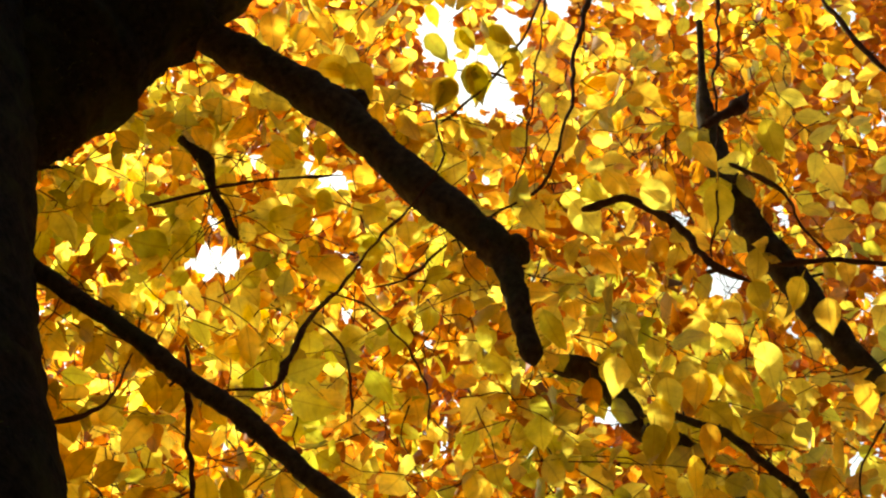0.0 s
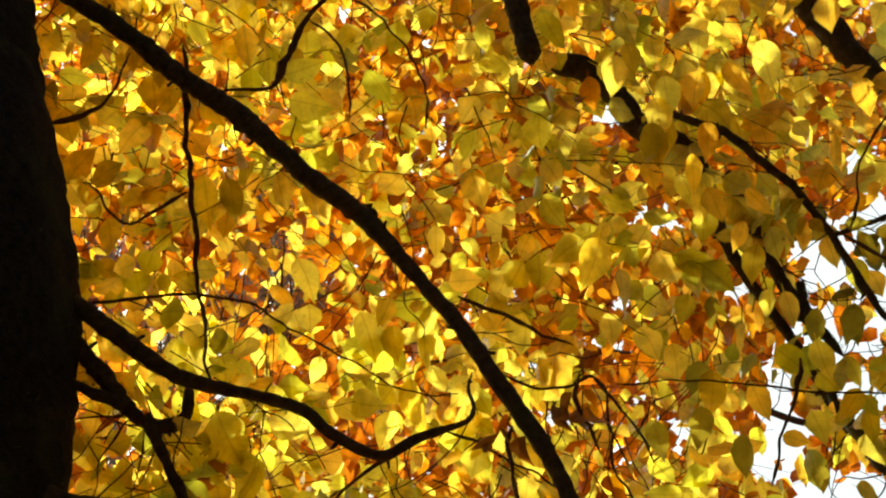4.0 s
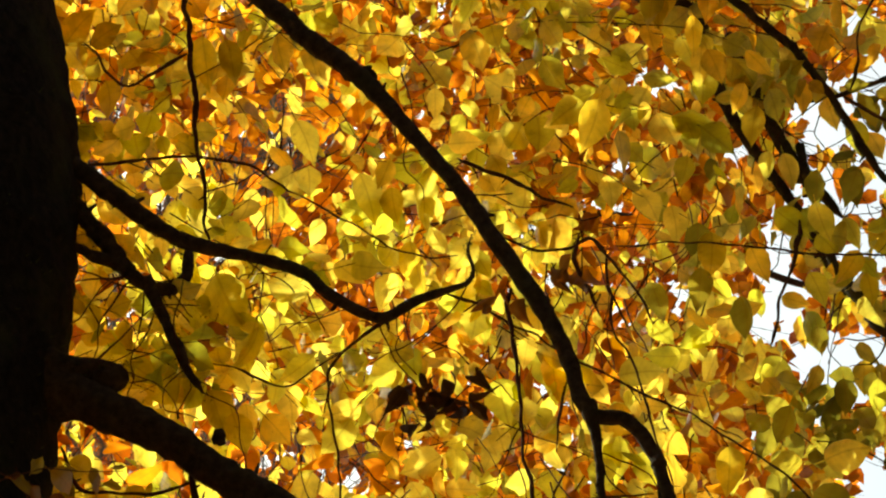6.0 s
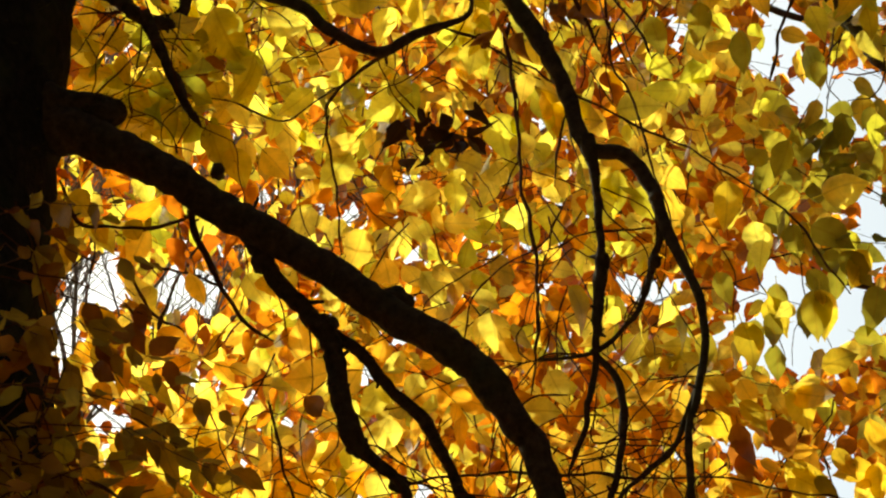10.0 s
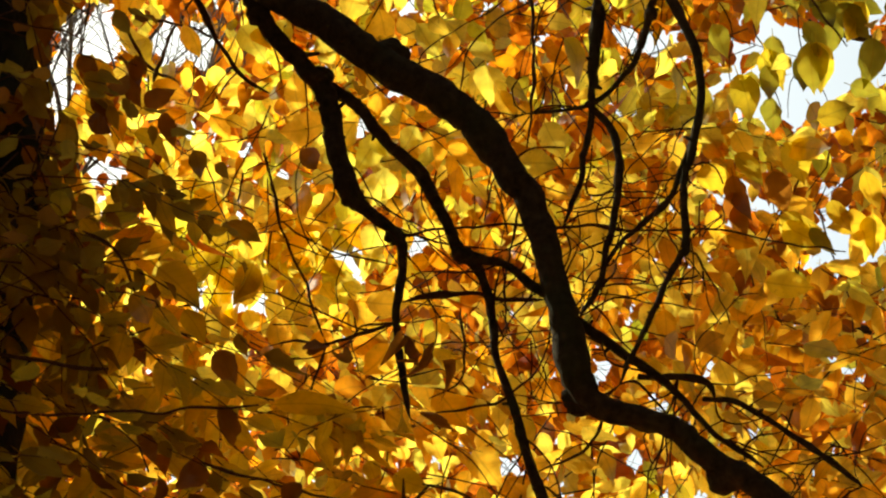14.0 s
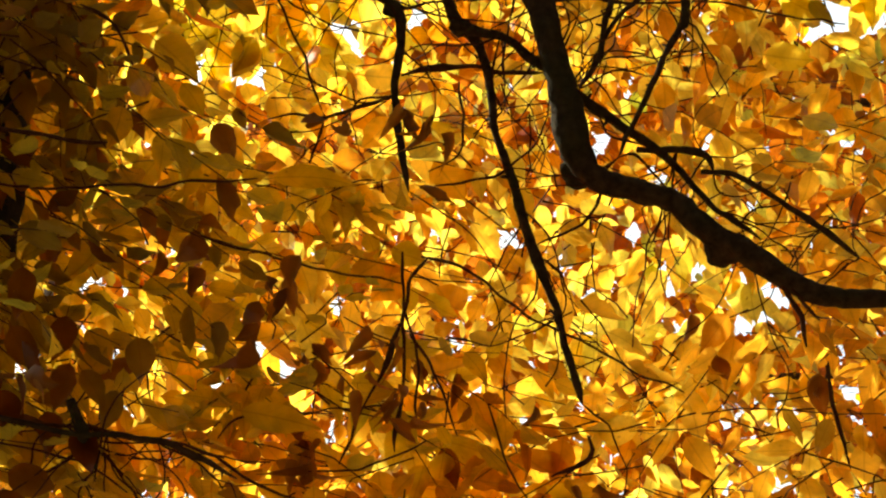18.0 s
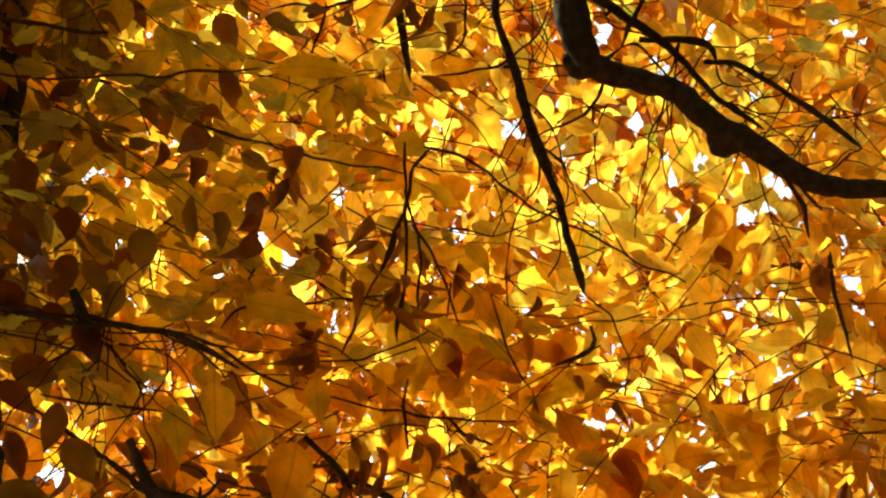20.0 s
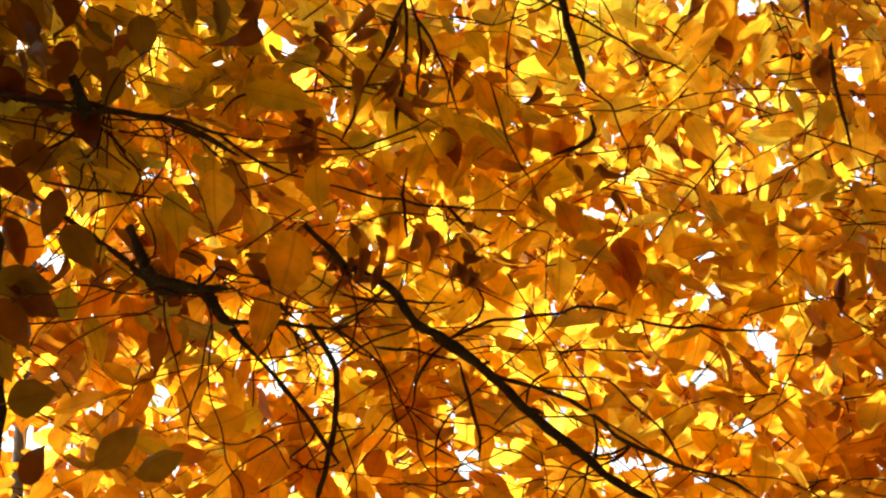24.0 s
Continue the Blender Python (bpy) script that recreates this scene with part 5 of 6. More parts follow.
# leaves beside and behind the trunk
crown(24, (-1.0, 4.8, 4.8), (-0.72, 5.0, 6.9), mat=LATE)
# brown and russet sprays that darken the trunk's edge in place of shade
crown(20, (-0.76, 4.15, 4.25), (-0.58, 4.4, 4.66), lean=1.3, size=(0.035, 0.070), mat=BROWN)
crown(16, (-0.76, 4.15, 4.25), (-0.56, 4.4, 4.66), lean=1.2, size=(0.035, 0.075), mat=SHADED_RUSSET)
# unseen sprays left of and behind the trunk, added to shade the leaves in view
crown(160, (-1.5, 4.95, 5.4), (-0.92, 5.35, 7.6), sparing=1.0)
crown(150, (-1.6, 5.4, 4.5), (-0.95, 6.0, 5.4), sparing=1.0)
crown(220, (-1.35, 4.95, 4.3), (-0.86, 5.35, 5.2), sparing=1.0)
crown(130, (-1.7, 5.0, 7.6), (-1.15, 5.5, 9.0))
crown(850, (-2.6, 4.5, 3.8), (-1.45, 5.2, 6.6))
crown(260, (-2.0, 4.5, 4.2), (-1.2, 4.9, 6.2))
crown(450, (-2.5, 5.4, 7.9), (-1.5, 6.3, 9.8))
crown(130, (-2.4, 5.4, 3.9), (-1.35, 6.3, 4.9), sparing=1.0)
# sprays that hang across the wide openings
crown(10, (0.62, 4.98, 4.85), (1.0, 5.12, 5.5), strays=1.0, mat=SHADED_OLIVE, size=(0.05, 0.085))
crown(3, (0.75, 5.0, 6.0), (1.0, 5.2, 6.4), strays=1.0, mat=SHADED_OLIVE)
crown(9, (0.62, 4.98, 5.45), (1.02, 5.12, 6.45), strays=1.0, size=(0.05, 0.09))
crown(5, (0.62, 4.98, 5.45), (1.02, 5.12, 6.45), strays=1.0, size=(0.05, 0.09), mat=LATE)
# sunlit sprays added behind fitted openings to give the view its bright glow
crown(26, (-0.59, 5.8, 5.01), (-0.27, 6.1, 5.26), strays=1.0)
crown(10, (-0.33, 5.8, 5.13), (-0.13, 6.1, 5.28), strays=1.0)
crown(14, (0.48, 5.8, 4.53), (0.74, 6.1, 4.72), strays=1.0)
crown(14, (0.26, 5.8, 4.22), (0.54, 6.1, 4.41), strays=1.0)
# the sprays among the limbs
crown(760, (-0.95, 4.9, 2.8), (0.95, 5.2, 8.2), singles=300, strays=0.16, clumps=(0.34, 0.04), sparing=0.3)
crown(600, (-1.0, 5.2, 4.5), (1.0, 5.6, 8.6), sparing=1.0, strays=0.05, clumps=(0.3, 0.2))
crown(250, (-1.0, 5.2, 2.8), (1.0, 5.6, 4.5), sparing=0.75, strays=0.05)
crown(120, (-0.1, 4.9, 2.8), (1.0, 5.3, 3.95), sparing=0.5, strays=0.05)
crown(55, (-0.7, 4.86, 2.8), (1.0, 5.0, 3.75), sparing=0.5, strays=0.05)
# fine shoots that hang behind the first leaves, with curled orange leaves on them
hanging(620, (-0.95, 5.2, 4.7), (0.95, 5.6, 8.6))
hanging(90, (-0.95, 5.1, 3.3), (0.95, 5.5, 4.7))
# leaves added towards the sun so that their shade falls on the SHADY zones
crown(5000, (-3.0, 5.5, 2.8), (1.0, 6.6, 9.0), behind=1.0)
# the small leaves of the far side of the crown
crown(800, (-1.25, 6.2, 5.0), (1.3, 7.4, 10.6), sparing=1.0, mat=ORANGE, size=(0.045, 0.075), shapes=COARSE, grow=0.008)
crown(900, (-1.25, 6.2, 5.0), (1.3, 7.4, 10.6), sparing=1.0, size=(0.045, 0.075), shapes=COARSE, grow=0.008)
P, R, S = mosaic((5, 3), 5.3, 0.1, (0.040, 0.08), 0.25, 0.8)
leaves_mesh("foliage", P, R, S, LEAF, beech)
P, R, S = mosaic((2, 1), 5.9, 0.3, (0.03, 0.055), 0.4)
leaves_mesh("foliage", P, R, S, ORANGE, beech)
# leaves further back fill the holes the view still has in the low crown
covered[:, int((5.3 - W0) / CELL):] = True
P, R, S = mosaic((2, 1, 0), 6.2, 0.15, (0.045, 0.075))
leaves_mesh("foliage", P, R, S, LEAF, beech)


def single_leaf(x, y, z, length, turn, mat, wide=0.9):
    """A large leaf placed to fit the view from STAND and turned to face it; turn: its tip, clockwise from the right, in
    degrees.
    """
    up = math.atan2(z - STAND.z, y)
    right, down = np.array((1.0, 0.0, 0.0)), np.array((0.0, math.sin(up), -math.cos(up)))
    a = radians(turn)
    ax = right * math.cos(a) + down * math.sin(a) + rng.normal(0, 0.12, 3)
    nm = np.array((0.0, math.cos(up), math.sin(up))) + rng.normal(0, 0.3, 3)
    rot = frames(ax[None], nm[None])
    p = np.array((x, y, z)) - rot[0][:, 0] * length * 0.5
    leaf_parts([p], rot, [length], mat, "leaf", beech, CURLED if mat == DRY else SHAPES, wide)


single_leaf(0.583, 4.930, 4.870, 0.075, 95, SHADED_OLIVE, 0.85)
single_leaf(0.624, 4.930, 4.883, 0.079, 75, SHADED_OLIVE, 0.85)
single_leaf(0.708, 4.930, 4.921, 0.103, 95, SHADED_OLIVE, 0.85)
single_leaf(0.786, 4.930, 5.024, 0.088, 60, SHADED_OLIVE, 0.85)
single_leaf(0.816, 4.930, 4.939, 0.088, 100, SHADED_OLIVE, 0.85)
single_leaf(0.719, 4.930, 4.992, 0.072, 50, SHADED_OLIVE, 0.85)
single_leaf(0.636, 4.930, 4.953, 0.072, 80, SHADED_OLIVE, 0.85)
single_leaf(0.682, 4.930, 5.091, 0.073, 80, SHADED_OLIVE, 0.85)
single_leaf(0.754, 4.930, 5.103, 0.097, 25, SHADED_OLIVE, 0.85)
single_leaf(0.536, 4.930, 4.986, 0.067, 70, SHADED_OLIVE, 0.85)
single_leaf(0.497, 4.930, 4.845, 0.063, 80, SHADED_OLIVE, 0.85)
single_leaf(0.805, 4.930, 4.869, 0.064, 25, SHADED_OLIVE, 0.85)
single_leaf(0.748, 4.930, 4.819, 0.078, -25, LATE, 0.85)
single_leaf(0.555, 4.930, 4.580, 0.069, 85, BROWN, 0.85)
single_leaf(0.631, 4.930, 4.646, 0.085, 60, BROWN, 0.85)
single_leaf(0.672, 4.930, 4.555, 0.092, 20, LATE, 0.85)
single_leaf(0.731, 4.930, 4.591, 0.070, 70, LATE, 0.85)
single_leaf(0.792, 4.930, 4.645, 0.078, 80, LATE, 0.85)
single_leaf(0.503, 4.930, 4.574, 0.061, 90, LATE, 0.85)
single_leaf(0.506, 4.930, 5.948, 0.070, 100, LATE, 0.85)
single_leaf(0.567, 4.930, 5.948, 0.061, 80, SHADED_OLIVE, 0.85)
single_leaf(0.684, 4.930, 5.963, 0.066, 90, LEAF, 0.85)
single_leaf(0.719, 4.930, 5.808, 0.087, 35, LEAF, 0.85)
single_leaf(0.773, 4.930, 5.900, 0.083, 95, SHADED_OLIVE, 0.85)
single_leaf(0.849, 4.930, 5.900, 0.083, 100, SHADED_OLIVE, 0.85)
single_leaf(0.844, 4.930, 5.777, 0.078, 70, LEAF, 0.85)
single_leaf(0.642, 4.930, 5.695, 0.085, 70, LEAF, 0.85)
single_leaf(0.524, 4.930, 5.748, 0.094, 90, SHADED_OLIVE, 0.85)
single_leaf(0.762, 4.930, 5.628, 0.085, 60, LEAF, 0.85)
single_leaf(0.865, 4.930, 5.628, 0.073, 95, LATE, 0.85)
single_leaf(0.752, 4.930, 5.497, 0.063, 80, SHADED_OLIVE, 0.85)
single_leaf(0.609, 4.930, 5.555, 0.097, 80, SHADED_OLIVE, 0.85)
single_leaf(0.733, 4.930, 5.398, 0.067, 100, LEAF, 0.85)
single_leaf(0.790, 4.930, 5.356, 0.078, 90, SHADED_OLIVE, 0.85)
single_leaf(0.523, 4.930, 5.629, 0.093, 80, SHADED_OLIVE, 0.85)
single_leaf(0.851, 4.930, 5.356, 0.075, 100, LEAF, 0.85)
single_leaf(0.430, 4.930, 5.600, 0.084, 85, SHADED_OLIVE, 0.85)
single_leaf(0.715, 4.930, 5.599, 0.064, 10, LEAF, 0.85)
single_leaf(0.234, 4.780, 6.632, 0.106, 75, LEAF, 0.92)
single_leaf(0.369, 4.780, 6.490, 0.098, 100, LEAF, 0.92)
single_leaf(0.414, 4.780, 6.542, 0.080, 70, LATE, 0.92)
single_leaf(0.488, 4.780, 6.429, 0.092, 85, LEAF, 0.92)
single_leaf(0.550, 4.780, 6.446, 0.086, 95, LEAF, 0.92)
single_leaf(0.450, 4.780, 6.284, 0.096, 80, SHADED_OLIVE, 0.92)
single_leaf(0.706, 4.780, 6.741, 0.089, 70, LATE, 0.92)
single_leaf(0.783, 4.780, 6.760, 0.082, 110, LATE, 0.92)
single_leaf(0.497, 4.780, 7.086, 0.098, 30, LEAF, 0.92)
single_leaf(0.631, 4.780, 6.472, 0.092, 80, LEAF, 0.92)
single_leaf(0.617, 4.780, 7.227, 0.093, 60, LEAF, 0.92)
single_leaf(0.858, 4.780, 6.686, 0.088, 90, LEAF, 0.92)
single_leaf(0.324, 4.780, 6.437, 0.079, 80, ORANGE, 0.92)
single_leaf(0.467, 4.800, 6.384, 0.091, 80, LEAF)
single_leaf(0.531, 4.800, 6.215, 0.090, 95, LATE)
single_leaf(0.573, 4.800, 6.125, 0.083, 70, LEAF)
single_leaf(0.566, 4.800, 6.315, 0.085, 85, LEAF)
single_leaf(0.644, 4.800, 5.957, 0.088, 90, LATE)
single_leaf(0.705, 4.800, 5.833, 0.081, 70, LEAF)
single_leaf(0.614, 4.800, 6.036, 0.071, 110, LEAF)
single_leaf(0.757, 4.800, 5.697, 0.085, 80, LEAF)
single_leaf(0.809, 4.800, 5.579, 0.079, 95, LATE)
single_leaf(0.662, 4.800, 6.133, 0.077, 60, LEAF)
single_leaf(0.668, 4.930, 4.581, 0.088, 20, LATE, 0.85)
single_leaf(0.750, 4.930, 4.575, 0.083, 160, LATE, 0.85)
single_leaf(0.639, 4.930, 4.450, 0.092, 20, LATE, 0.85)
single_leaf(0.744, 4.930, 4.485, 0.083, 10, LEAF, 0.85)
single_leaf(0.795, 4.930, 4.550, 0.083, 90, LATE, 0.85)
single_leaf(0.696, 4.930, 4.539, 0.062, 60, SHADED_OLIVE, 0.85)
single_leaf(0.545, 4.930, 4.606, 0.073, 80, BROWN, 0.85)
single_leaf(0.688, 4.930, 4.740, 0.084, 30, LEAF, 0.85)
single_leaf(0.581, 4.930, 4.697, 0.084, 60, LATE, 0.85)
single_leaf(-0.646, 4.930, 4.909, 0.070, 30, LEAF, 0.95)
single_leaf(-0.627, 4.930, 4.745, 0.063, 60, LEAF, 0.95)
single_leaf(-0.501, 4.930, 4.870, 0.075, 20, LEAF, 0.95)
single_leaf(-0.553, 4.930, 4.851, 0.074, 40, LEAF, 0.95)
single_leaf(-0.670, 4.930, 4.677, 0.063, 70, LEAF, 0.95)
single_leaf(-0.587, 4.930, 4.795, 0.064, 80, LEAF, 0.95)
single_leaf(-0.688, 4.930, 4.808, 0.058, 100, LATE, 0.95)
single_leaf(-0.217, 4.930, 3.674, 0.059, 80, DRY, 0.60)
single_leaf(-0.138, 4.930, 3.479, 0.074, 100, SHADED_RUSSET, 0.80)
single_leaf(-0.026, 4.930, 3.831, 0.052, 115, BROWN, 0.70)
single_leaf(-0.063, 4.930, 3.612, 0.067, 65, DRY, 0.60)
single_leaf(-0.082, 4.930, 3.520, 0.059, 92, SHADED_RUSSET, 0.80)
single_leaf(0.023, 4.930, 3.653, 0.075, 80, BROWN, 0.70)
single_leaf(0.651, 4.930, 3.800, 0.053, 100, DRY, 0.60)
single_leaf(0.651, 4.930, 3.708, 0.068, 115, SHADED_RUSSET, 0.80)
single_leaf(0.488, 4.930, 3.832, 0.060, 65, BROWN, 0.70)
single_leaf(0.671, 4.930, 3.389, 0.074, 92, DRY, 0.60)
single_leaf(0.708, 4.930, 3.567, 0.052, 80, SHADED_RUSSET, 0.80)
single_leaf(0.629, 4.930, 3.286, 0.066, 100, BROWN, 0.70)
single_leaf(0.469, 4.930, 3.541, 0.059, 115, DRY, 0.60)
single_leaf(0.060, 4.930, 3.429, 0.074, 65, SHADED_RUSSET, 0.80)
single_leaf(-0.240, 4.930, 3.678, 0.052, 92, BROWN, 0.70)
single_leaf(-0.228, 4.930, 3.674, 0.063, 95, DRY, 0.60)
single_leaf(-0.241, 4.930, 3.730, 0.077, 75, BROWN, 0.75)
single_leaf(-0.031, 4.930, 3.830, 0.056, 110, DRY, 0.60)
single_leaf(0.031, 4.930, 3.794, 0.064, 85, DRY, 0.75)
single_leaf(-0.109, 4.930, 3.831, 0.078, 95, BROWN, 0.60)
single_leaf(-0.204, 4.930, 3.827, 0.056, 75, DRY, 0.75)
single_leaf(-0.318, 4.930, 3.934, 0.065, 110, DRY, 0.60)
single_leaf(0.658, 4.930, 3.780, 0.078, 85, BROWN, 0.75)
single_leaf(0.437, 4.930, 3.909, 0.057, 95, DRY, 0.60)
single_leaf(-0.256, 4.930, 3.978, 0.065, 75, DRY, 0.75)
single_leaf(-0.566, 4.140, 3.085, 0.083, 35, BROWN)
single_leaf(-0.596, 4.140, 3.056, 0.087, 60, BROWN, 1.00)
single_leaf(-0.560, 4.140, 2.948, 0.075, 350, SHADED_RUSSET, 1.00)
single_leaf(-0.609, 4.140, 3.002, 0.071, 75, SHADED_RUSSET)
single_leaf(-0.583, 4.140, 3.114, 0.080, 20, SHADED_RUSSET, 0.95)
single_leaf(-0.506, 4.140, 3.169, 0.076, 60, SHADED_RUSSET, 0.95)
single_leaf(-0.436, 4.140, 2.871, 0.082, 330, SHADED_RUSSET, 1.00)
single_leaf(-0.385, 4.140, 2.859, 0.078, 325, SHADED_RUSSET, 1.00)
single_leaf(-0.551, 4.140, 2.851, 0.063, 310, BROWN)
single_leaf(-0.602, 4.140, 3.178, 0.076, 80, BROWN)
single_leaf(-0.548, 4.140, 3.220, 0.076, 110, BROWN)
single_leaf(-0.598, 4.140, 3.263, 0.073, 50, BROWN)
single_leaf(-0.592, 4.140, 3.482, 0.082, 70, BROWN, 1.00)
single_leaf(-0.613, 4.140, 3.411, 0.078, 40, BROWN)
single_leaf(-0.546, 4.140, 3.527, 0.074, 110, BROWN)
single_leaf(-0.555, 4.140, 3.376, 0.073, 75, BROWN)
single_leaf(-0.493, 4.140, 3.447, 0.069, 60, SHADED_RUSSET)
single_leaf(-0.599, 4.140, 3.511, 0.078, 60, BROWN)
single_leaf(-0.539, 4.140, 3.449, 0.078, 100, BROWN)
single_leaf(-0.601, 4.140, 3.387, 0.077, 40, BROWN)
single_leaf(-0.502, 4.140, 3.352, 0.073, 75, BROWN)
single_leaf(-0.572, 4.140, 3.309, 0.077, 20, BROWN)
single_leaf(-0.473, 4.140, 3.413, 0.069, 120, SHADED_RUSSET)
single_leaf(-0.427, 4.140, 3.493, 0.070, 80, SHADED_RUSSET)
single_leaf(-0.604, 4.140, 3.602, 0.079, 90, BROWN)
single_leaf(-0.304, 4.930, 3.176, 0.079, 330, LATE, 1.00)
single_leaf(-0.119, 4.930, 3.211, 0.079, 30, LATE, 0.95)
single_leaf(-0.164, 4.930, 3.123, 0.083, 100, LATE, 0.95)
single_leaf(-0.073, 4.930, 3.260, 0.075, 20, LEAF)
single_leaf(-0.238, 4.930, 3.094, 0.083, 95, LEAF)
single_leaf(0.001, 4.930, 7.641, 0.095, 110, SHADED_OLIVE, 0.85)
single_leaf(0.081, 4.930, 7.685, 0.108, 60, SHADED_OLIVE, 0.85)
single_leaf(0.137, 4.930, 7.843, 0.109, 80, SHADED_OLIVE, 0.85)
single_leaf(0.171, 4.930, 7.775, 0.082, 100, SHADED_OLIVE, 0.85)
single_leaf(-0.013, 4.930, 7.820, 0.103, 70, SHADED_OLIVE, 0.85)
single_leaf(0.058, 4.930, 7.866, 0.069, 60, SHADED_OLIVE, 0.85)
single_leaf(-0.259, 4.930, 7.741, 0.078, 10, LATE, 0.85)
single_leaf(-0.388, 4.930, 7.425, 0.076, 30, LATE, 0.85)
single_leaf(-0.299, 4.930, 7.425, 0.071, 80, LATE, 0.85)
single_leaf(-0.027, 4.930, 7.959, 0.070, 70, LEAF, 0.85)
single_leaf(0.001, 4.930, 7.641, 0.105, 110, LATE)
single_leaf(0.081, 4.930, 7.685, 0.119, 100, LATE)
single_leaf(0.137, 4.930, 7.866, 0.100, 60, LATE)
single_leaf(0.171, 4.930, 7.752, 0.085, 80, LATE)
single_leaf(0.051, 4.930, 7.855, 0.071, 70, LATE)
single_leaf(-0.303, 4.930, 6.679, 0.108, -20, LEAF)
single_leaf(0.226, 4.930, 6.790, 0.141, 120, LEAF)
single_leaf(0.727, 4.930, 6.893, 0.111, 80, LATE)
single_leaf(0.810, 4.930, 6.903, 0.104, 100, LATE)
single_leaf(0.651, 4.930, 6.625, 0.120, 70, LEAF)
single_leaf(0.733, 4.930, 6.679, 0.121, 90, LEAF)
single_leaf(0.399, 4.930, 6.643, 0.114, 30, LEAF)
single_leaf(0.558, 4.930, 6.589, 0.120, 110, LEAF)
single_leaf(0.467, 4.930, 6.431, 0.105, 90, LATE)
single_leaf(-0.259, 4.930, 7.730, 0.113, 20, LATE)
single_leaf(-0.202, 4.930, 7.685, 0.126, 60, LATE)
single_leaf(0.651, 4.930, 7.217, 0.128, 95, LATE)
single_leaf(-0.434, 4.930, 7.889, 0.115, 80, LEAF)
single_leaf(0.791, 4.930, 7.467, 0.110, 90, LATE)
single_leaf(0.342, 4.930, 7.177, 0.120, 60, LEAF)
single_leaf(0.534, 4.930, 7.279, 0.115, 70, LEAF)
single_leaf(-0.281, 4.930, 6.562, 0.113, 0, LEAF)
single_leaf(-0.958, 4.930, 6.697, 0.128, 80, LATE)
single_leaf(-0.153, 4.930, 5.703, 0.109, -25, LEAF)
single_leaf(-0.061, 4.930, 5.683, 0.126, 85, LATE)
single_leaf(-0.110, 4.930, 5.624, 0.091, 110, LEAF)
single_leaf(-0.373, 4.930, 5.480, 0.096, 100, LEAF)
single_leaf(-0.287, 4.930, 5.430, 0.090, 150, LEAF)
single_leaf(0.312, 4.930, 6.077, 0.125, 90, LATE)
single_leaf(0.053, 4.930, 6.033, 0.077, 0, LEAF)
single_leaf(-0.013, 4.930, 6.143, 0.072, 95, LEAF)
single_leaf(-0.511, 4.930, 6.261, 0.122, 90, LATE)
single_leaf(-0.456, 4.930, 6.269, 0.098, 85, LATE)
single_leaf(-0.153, 4.930, 5.873, 0.117, 80, LEAF)
single_leaf(-0.048, 4.930, 5.888, 0.129, 120, LEAF)
single_leaf(0.476, 4.930, 6.444, 0.124, 100, LATE)
single_leaf(0.558, 4.930, 6.248, 0.097, 90, LEAF)
single_leaf(-0.423, 4.930, 5.603, 0.137, 60, LEAF)
single_leaf(-0.286, 4.930, 6.031, 0.107, 80, LEAF)
single_leaf(0.545, 4.930, 5.718, 0.104, 90, LATE)
single_leaf(-0.095, 4.930, 5.857, 0.082, 90, LATE)
single_leaf(-0.639, 4.930, 4.914, 0.080, 40, LEAF)
single_leaf(-0.645, 4.930, 5.110, 0.093, 60, LEAF)
single_leaf(-0.392, 4.930, 5.495, 0.102, 110, LEAF)
single_leaf(0.557, 4.930, 5.178, 0.099, 95, LATE)
single_leaf(0.719, 4.930, 4.921, 0.102, 90, LATE)
single_leaf(0.577, 4.930, 4.857, 0.090, 80, LATE)
single_leaf(0.699, 4.930, 5.090, 0.087, 85, LATE)
single_leaf(0.790, 4.930, 5.224, 0.105, -20, LEAF)
single_leaf(-0.442, 4.930, 5.319, 0.105, 80, LATE)
single_leaf(-0.396, 4.930, 5.271, 0.088, 70, LATE)
single_leaf(-0.466, 4.930, 5.502, 0.090, 110, DRY)
single_leaf(0.786, 4.930, 5.024, 0.098, 120, LATE)
single_leaf(0.639, 4.930, 4.921, 0.086, 60, LATE)
single_leaf(-0.643, 4.930, 4.914, 0.075, 90, LEAF)
single_leaf(0.271, 4.930, 4.950, 0.091, 40, LATE)
single_leaf(0.662, 4.930, 4.708, 0.089, 60, LATE)
single_leaf(-0.466, 4.930, 4.447, 0.092, 20, LATE)
single_leaf(0.419, 4.930, 4.403, 0.071, 95, LEAF)
single_leaf(0.525, 4.930, 4.684, 0.094, 0, LATE)
single_leaf(0.131, 4.930, 4.835, 0.074, 60, LEAF)
single_leaf(-0.417, 4.450, 4.171, 0.102, 25, LATE)
single_leaf(-0.314, 4.450, 4.176, 0.078, 130, LEAF)
single_leaf(-0.335, 4.450, 4.019, 0.073, 60, DRY)
single_leaf(-0.179, 4.930, 4.154, 0.085, 80, DRY)
single_leaf(0.548, 4.930, 4.639, 0.078, 85, DRY)
single_leaf(-0.209, 4.450, 4.415, 0.057, 50, DRY)
single_leaf(-0.314, 4.450, 4.180, 0.069, 110, LATE)
single_leaf(-0.482, 4.450, 4.112, 0.074, 80, LATE)
single_leaf(-0.393, 4.450, 4.096, 0.069, 60, LATE)
single_leaf(-0.167, 4.930, 4.158, 0.090, 40, LATE, 0.5)
single_leaf(-0.108, 4.930, 4.294, 0.086, 140, LEAF)
single_leaf(0.408, 4.930, 4.361, 0.071, 90, LEAF)
single_leaf(-0.494, 4.450, 3.620, 0.097, 10, DRY, 0.5)
single_leaf(-0.352, 4.450, 3.702, 0.084, 150, LEAF)
single_leaf(-0.393, 4.450, 3.820, 0.080, 100, DRY)
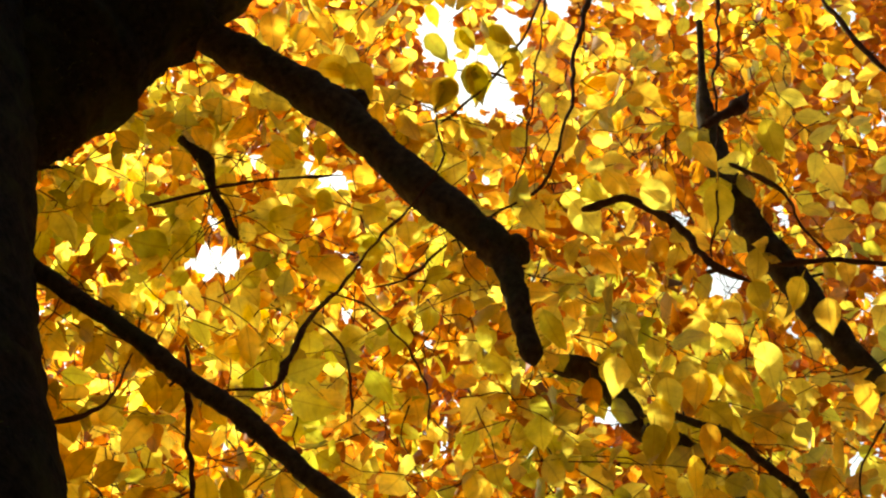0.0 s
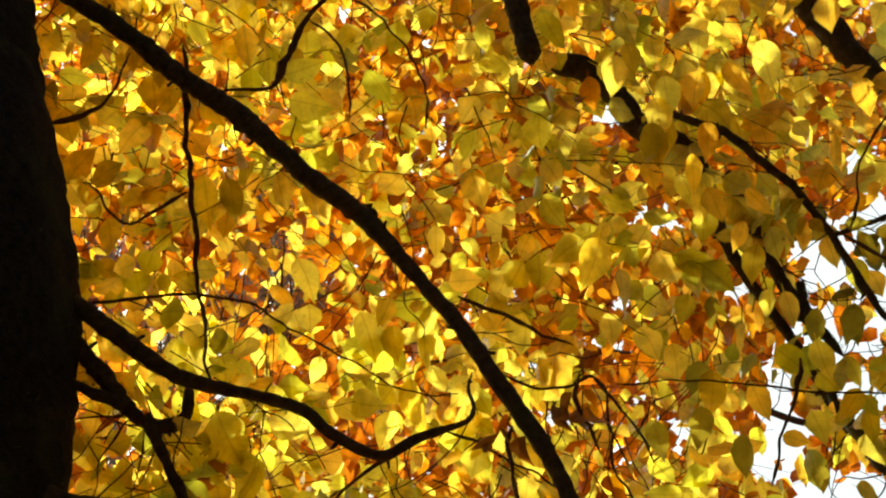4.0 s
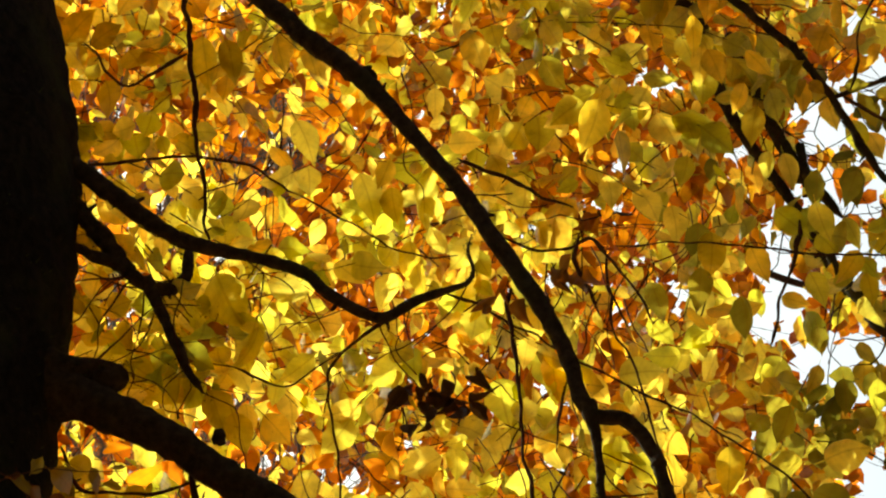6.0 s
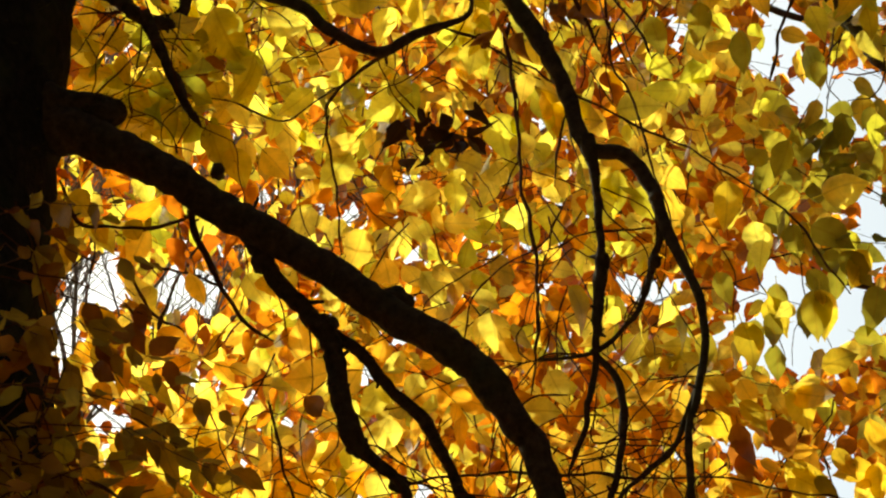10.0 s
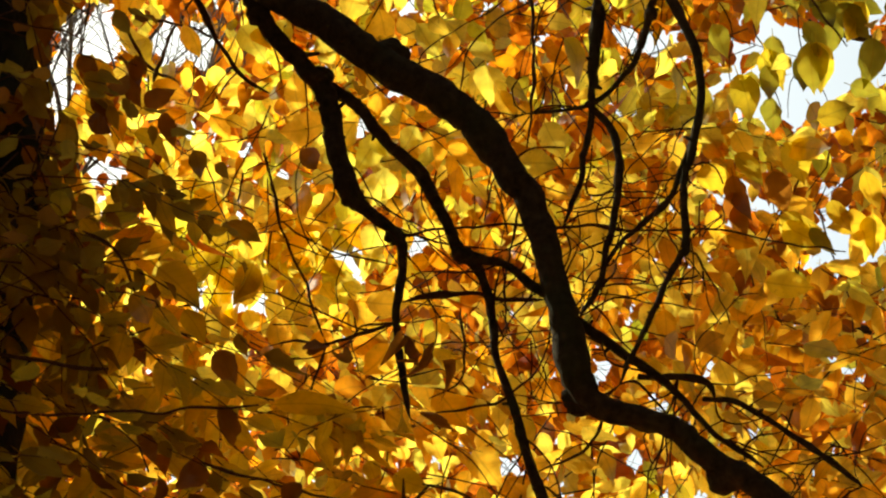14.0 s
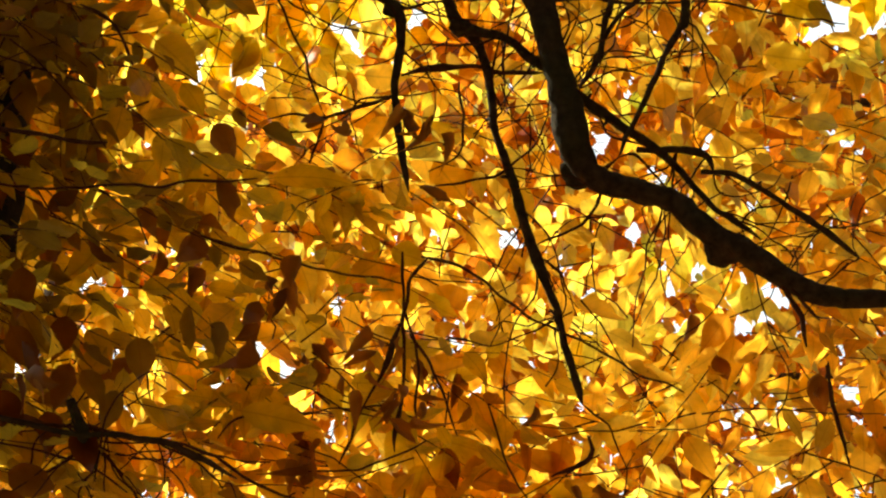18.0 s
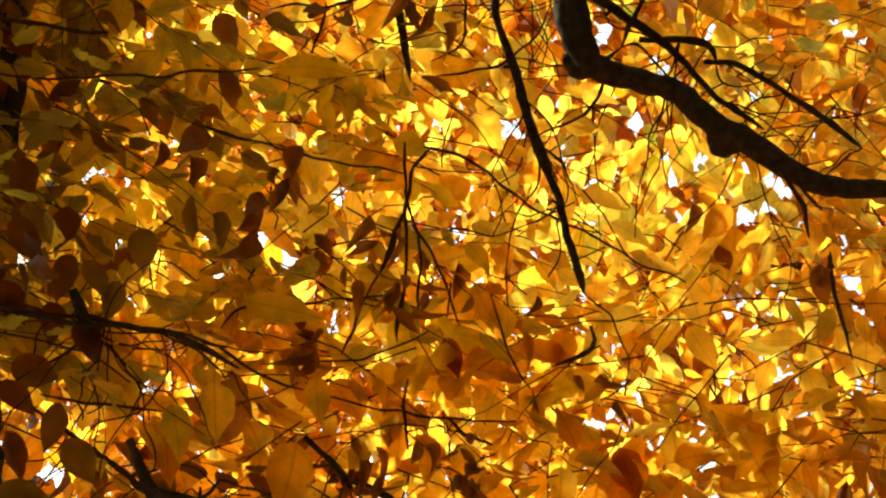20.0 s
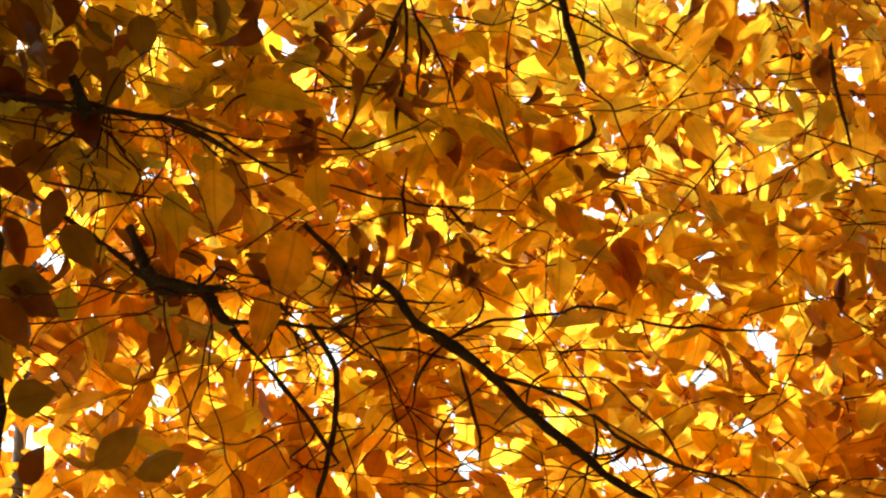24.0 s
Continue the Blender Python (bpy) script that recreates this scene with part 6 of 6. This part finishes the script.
single_leaf(-0.290, 4.450, 3.711, 0.053, 120, DRY)
single_leaf(0.476, 4.930, 3.902, 0.083, 130, LEAF)
single_leaf(-0.238, 4.450, 3.533, 0.131, 10, LATE, 0.5)
single_leaf(-0.192, 4.450, 3.955, 0.135, -5, LATE, 0.5)
single_leaf(0.491, 4.930, 4.166, 0.070, 90, LEAF)
single_leaf(-0.613, 4.450, 3.821, 0.072, 110, DRY)
single_leaf(-0.353, 4.450, 3.920, 0.068, 100, DRY)
single_leaf(-0.310, 4.450, 3.634, 0.070, 120, DRY)
single_leaf(-0.553, 4.450, 3.972, 0.073, 100, DRY)
single_leaf(-0.468, 4.450, 3.871, 0.063, 80, DRY)
single_leaf(-0.225, 4.450, 3.789, 0.053, 110, DRY)
single_leaf(-0.237, 4.450, 3.260, 0.111, 120, LEAF)
single_leaf(-0.265, 4.450, 3.169, 0.093, 100, LEAF)
single_leaf(-0.408, 4.450, 3.287, 0.086, 90, LEAF)
single_leaf(-0.346, 4.450, 3.365, 0.095, 95, LEAF)
single_leaf(0.096, 4.930, 3.384, 0.094, 60, LEAF)
single_leaf(0.195, 4.930, 3.409, 0.089, 100, LEAF)
single_leaf(-0.123, 4.930, 3.186, 0.088, 20, LEAF, 0.5)
single_leaf(0.531, 4.930, 3.459, 0.123, 60, LATE)
single_leaf(0.045, 4.930, 3.690, 0.144, 10, LATE, 0.5)
single_leaf(0.363, 4.930, 3.172, 0.079, 90, LEAF)
single_leaf(-0.187, 4.450, 3.383, 0.077, 90, LATE)
single_leaf(-0.151, 4.930, 3.576, 0.076, 80, LEAF)
single_leaf(0.211, 4.930, 3.592, 0.143, -5, LATE, 0.5)
single_leaf(0.002, 4.930, 3.612, 0.115, 5, LATE, 0.5)
single_leaf(-0.324, 4.450, 3.010, 0.080, 150, LEAF)
single_leaf(-0.415, 4.450, 2.966, 0.092, 20, LATE, 0.5)
single_leaf(-0.248, 4.450, 2.940, 0.075, 110, LEAF)
single_leaf(0.294, 4.930, 3.409, 0.104, 80, LEAF)
single_leaf(-0.037, 4.930, 3.622, 0.115, 0, LATE, 0.5)
single_leaf(-0.497, 4.450, 3.397, 0.112, 60, LATE)

# ---- the beech behind ----
second = new("beech_tree")
second.location = (0, 0, 0)
tagged(second, "orange autumn beech standing further back in the wood", "tree")
tube("trunk", [(2.9, 10.4, -0.2, 0.34), (2.88, 10.4, 0.6, 0.24), (2.85, 10.4, 4, 0.21), (2.95, 10.5, 8, 0.18), (2.9, 10.4, 12, 0.12), (2.8, 10.4, 16, 0.05)], BARK, second, 24, 0.1, 0.08)
for j in range(9):
    z0 = 4.0 + j * 1.25
    reach, drop = random.uniform(2.6, 4.6), random.uniform(-0.2, 1.0)
    pts = [(2.9 - reach * q, 10.4 + random.uniform(-0.15, 0.15) + 0.3 * q, z0 + drop * q + 0.25 * math.sin(q * 5 + j), 0.02 * (1 - 0.7 * q)) for q in (0, 0.15, 0.3, 0.45, 0.6, 0.75, 0.9, 1.0)]
    tube("limb", pts, BARK, second, 9, 0.06, 0.15, 0.4, 0.05)
crown(11000, (-2.6, 9.4, 4.0), (2.6, 12.2, 16.5), singles=300, owner=second, mat=ORANGE, shapes=COARSE, size=(0.065, 0.10), grow=0.005)


def dry_leaves(x, y, z, n, spread, mat=DRY):
    """Withered brown leaves caught on the twigs."""
    c = np.stack([rng.normal(x, spread, n), rng.normal(y, 0.03, n), rng.normal(z, spread * 0.45, n)], 1)
    ax = np.stack([rng.normal(0, 0.4, n), rng.normal(0, 0.4, n), rng.uniform(-1.2, -0.5, n)], 1)
    nm = rng.normal(0, 1, (n, 3))
    leaf_parts(c, frames(ax, nm), rng.uniform(0.03, 0.062, n), mat, "dry_leaf", beech, CURLED, 0.85 if mat == SHADED_DRY else 0.55)


# the first two clumps take the near-black colour that holds their shade
dry_leaves(-0.002, 4.580, 5.106, 15, 0.048, SHADED_DRY)
dry_leaves(-0.049, 4.580, 5.146, 6, 0.028, SHADED_DRY)
dry_leaves(0.105, 4.600, 5.346, 4, 0.019)
dry_leaves(0.272, 4.600, 5.415, 7, 0.032)
dry_leaves(-0.113, 4.600, 3.679, 15, 0.118)
dry_leaves(-0.418, 4.600, 3.902, 4, 0.028)
dry_leaves(-0.300, 4.600, 3.775, 2, 0.009)
dry_leaves(-0.242, 4.600, 3.825, 3, 0.014)
dry_leaves(-0.122, 4.600, 3.344, 16, 0.079)
dry_leaves(0.046, 4.600, 3.344, 8, 0.044)
dry_leaves(-0.209, 4.600, 3.540, 4, 0.018)
dry_leaves(0.500, 4.750, 6.802, 4, 0.032)
dry_leaves(-0.053, 4.600, 3.622, 7, 0.032)
dry_leaves(-0.079, 4.600, 4.120, 10, 0.056)
dry_leaves(0.227, 4.600, 3.454, 4, 0.036)
dry_leaves(-0.563, 4.600, 3.343, 4, 0.053)
dry_leaves(-0.565, 4.600, 4.264, 6, 0.057)
dry_leaves(-0.304, 4.600, 3.782, 2, 0.009)
dry_leaves(0.246, 4.750, 6.422, 5, 0.042)


# ---- a bare tree far behind ----
def bare_tree(x, y):
    tree = new("bare_tree")
    tree.location = (x, y, 0)
    tagged(tree, "leafless grey tree with thin upright twigs", "tree")
    rnd = random.Random(5)

    def grow(p, d, r, ln, level):
        pts, k = [], 7
        for j in range(k):
            pts.append((*p, r * (1 - 0.6 * j / (k - 1))))
            w = 0.012 if level == 0 else 0.12
            d = (d + Vector((rnd.gauss(0, w), rnd.gauss(0, w), 0.05))).normalized()
            p = p + d * ln / k
            if level < 3 and j > (4 if level == 0 else 0):
                for _ in range(3 if level else 6):
                    a = rnd.uniform(0, 2 * math.pi)
                    e = (d * 0.8 + Vector((math.cos(a), math.sin(a) * 0.5, 0.35)) * 0.75).normalized()
                    if level < 2 or rnd.random() < 0.75:
                        grow(p.copy(), e, r * (0.3 if level == 0 else 0.5), ln * rnd.uniform(0.12, 0.2) if level == 0 else ln * rnd.uniform(0.4, 0.6), level + 1)
        tube("trunk" if level == 0 else "branch" if level == 1 else "twig", pts, GREY, tree, 8 if level < 2 else 4, 0.2 if level < 2 else 0.06, 0.1, kink=0.01)

    grow(Vector((0, 0, -0.1)), Vector((0.005, 0, 1)), 0.030, 8.1, 0)


GREY = bark_material("grey_bark", (0.26, 0.23, 0.21), (0.13, 0.115, 0.105), 0.0)
bare_tree(-1.18, 8.7)
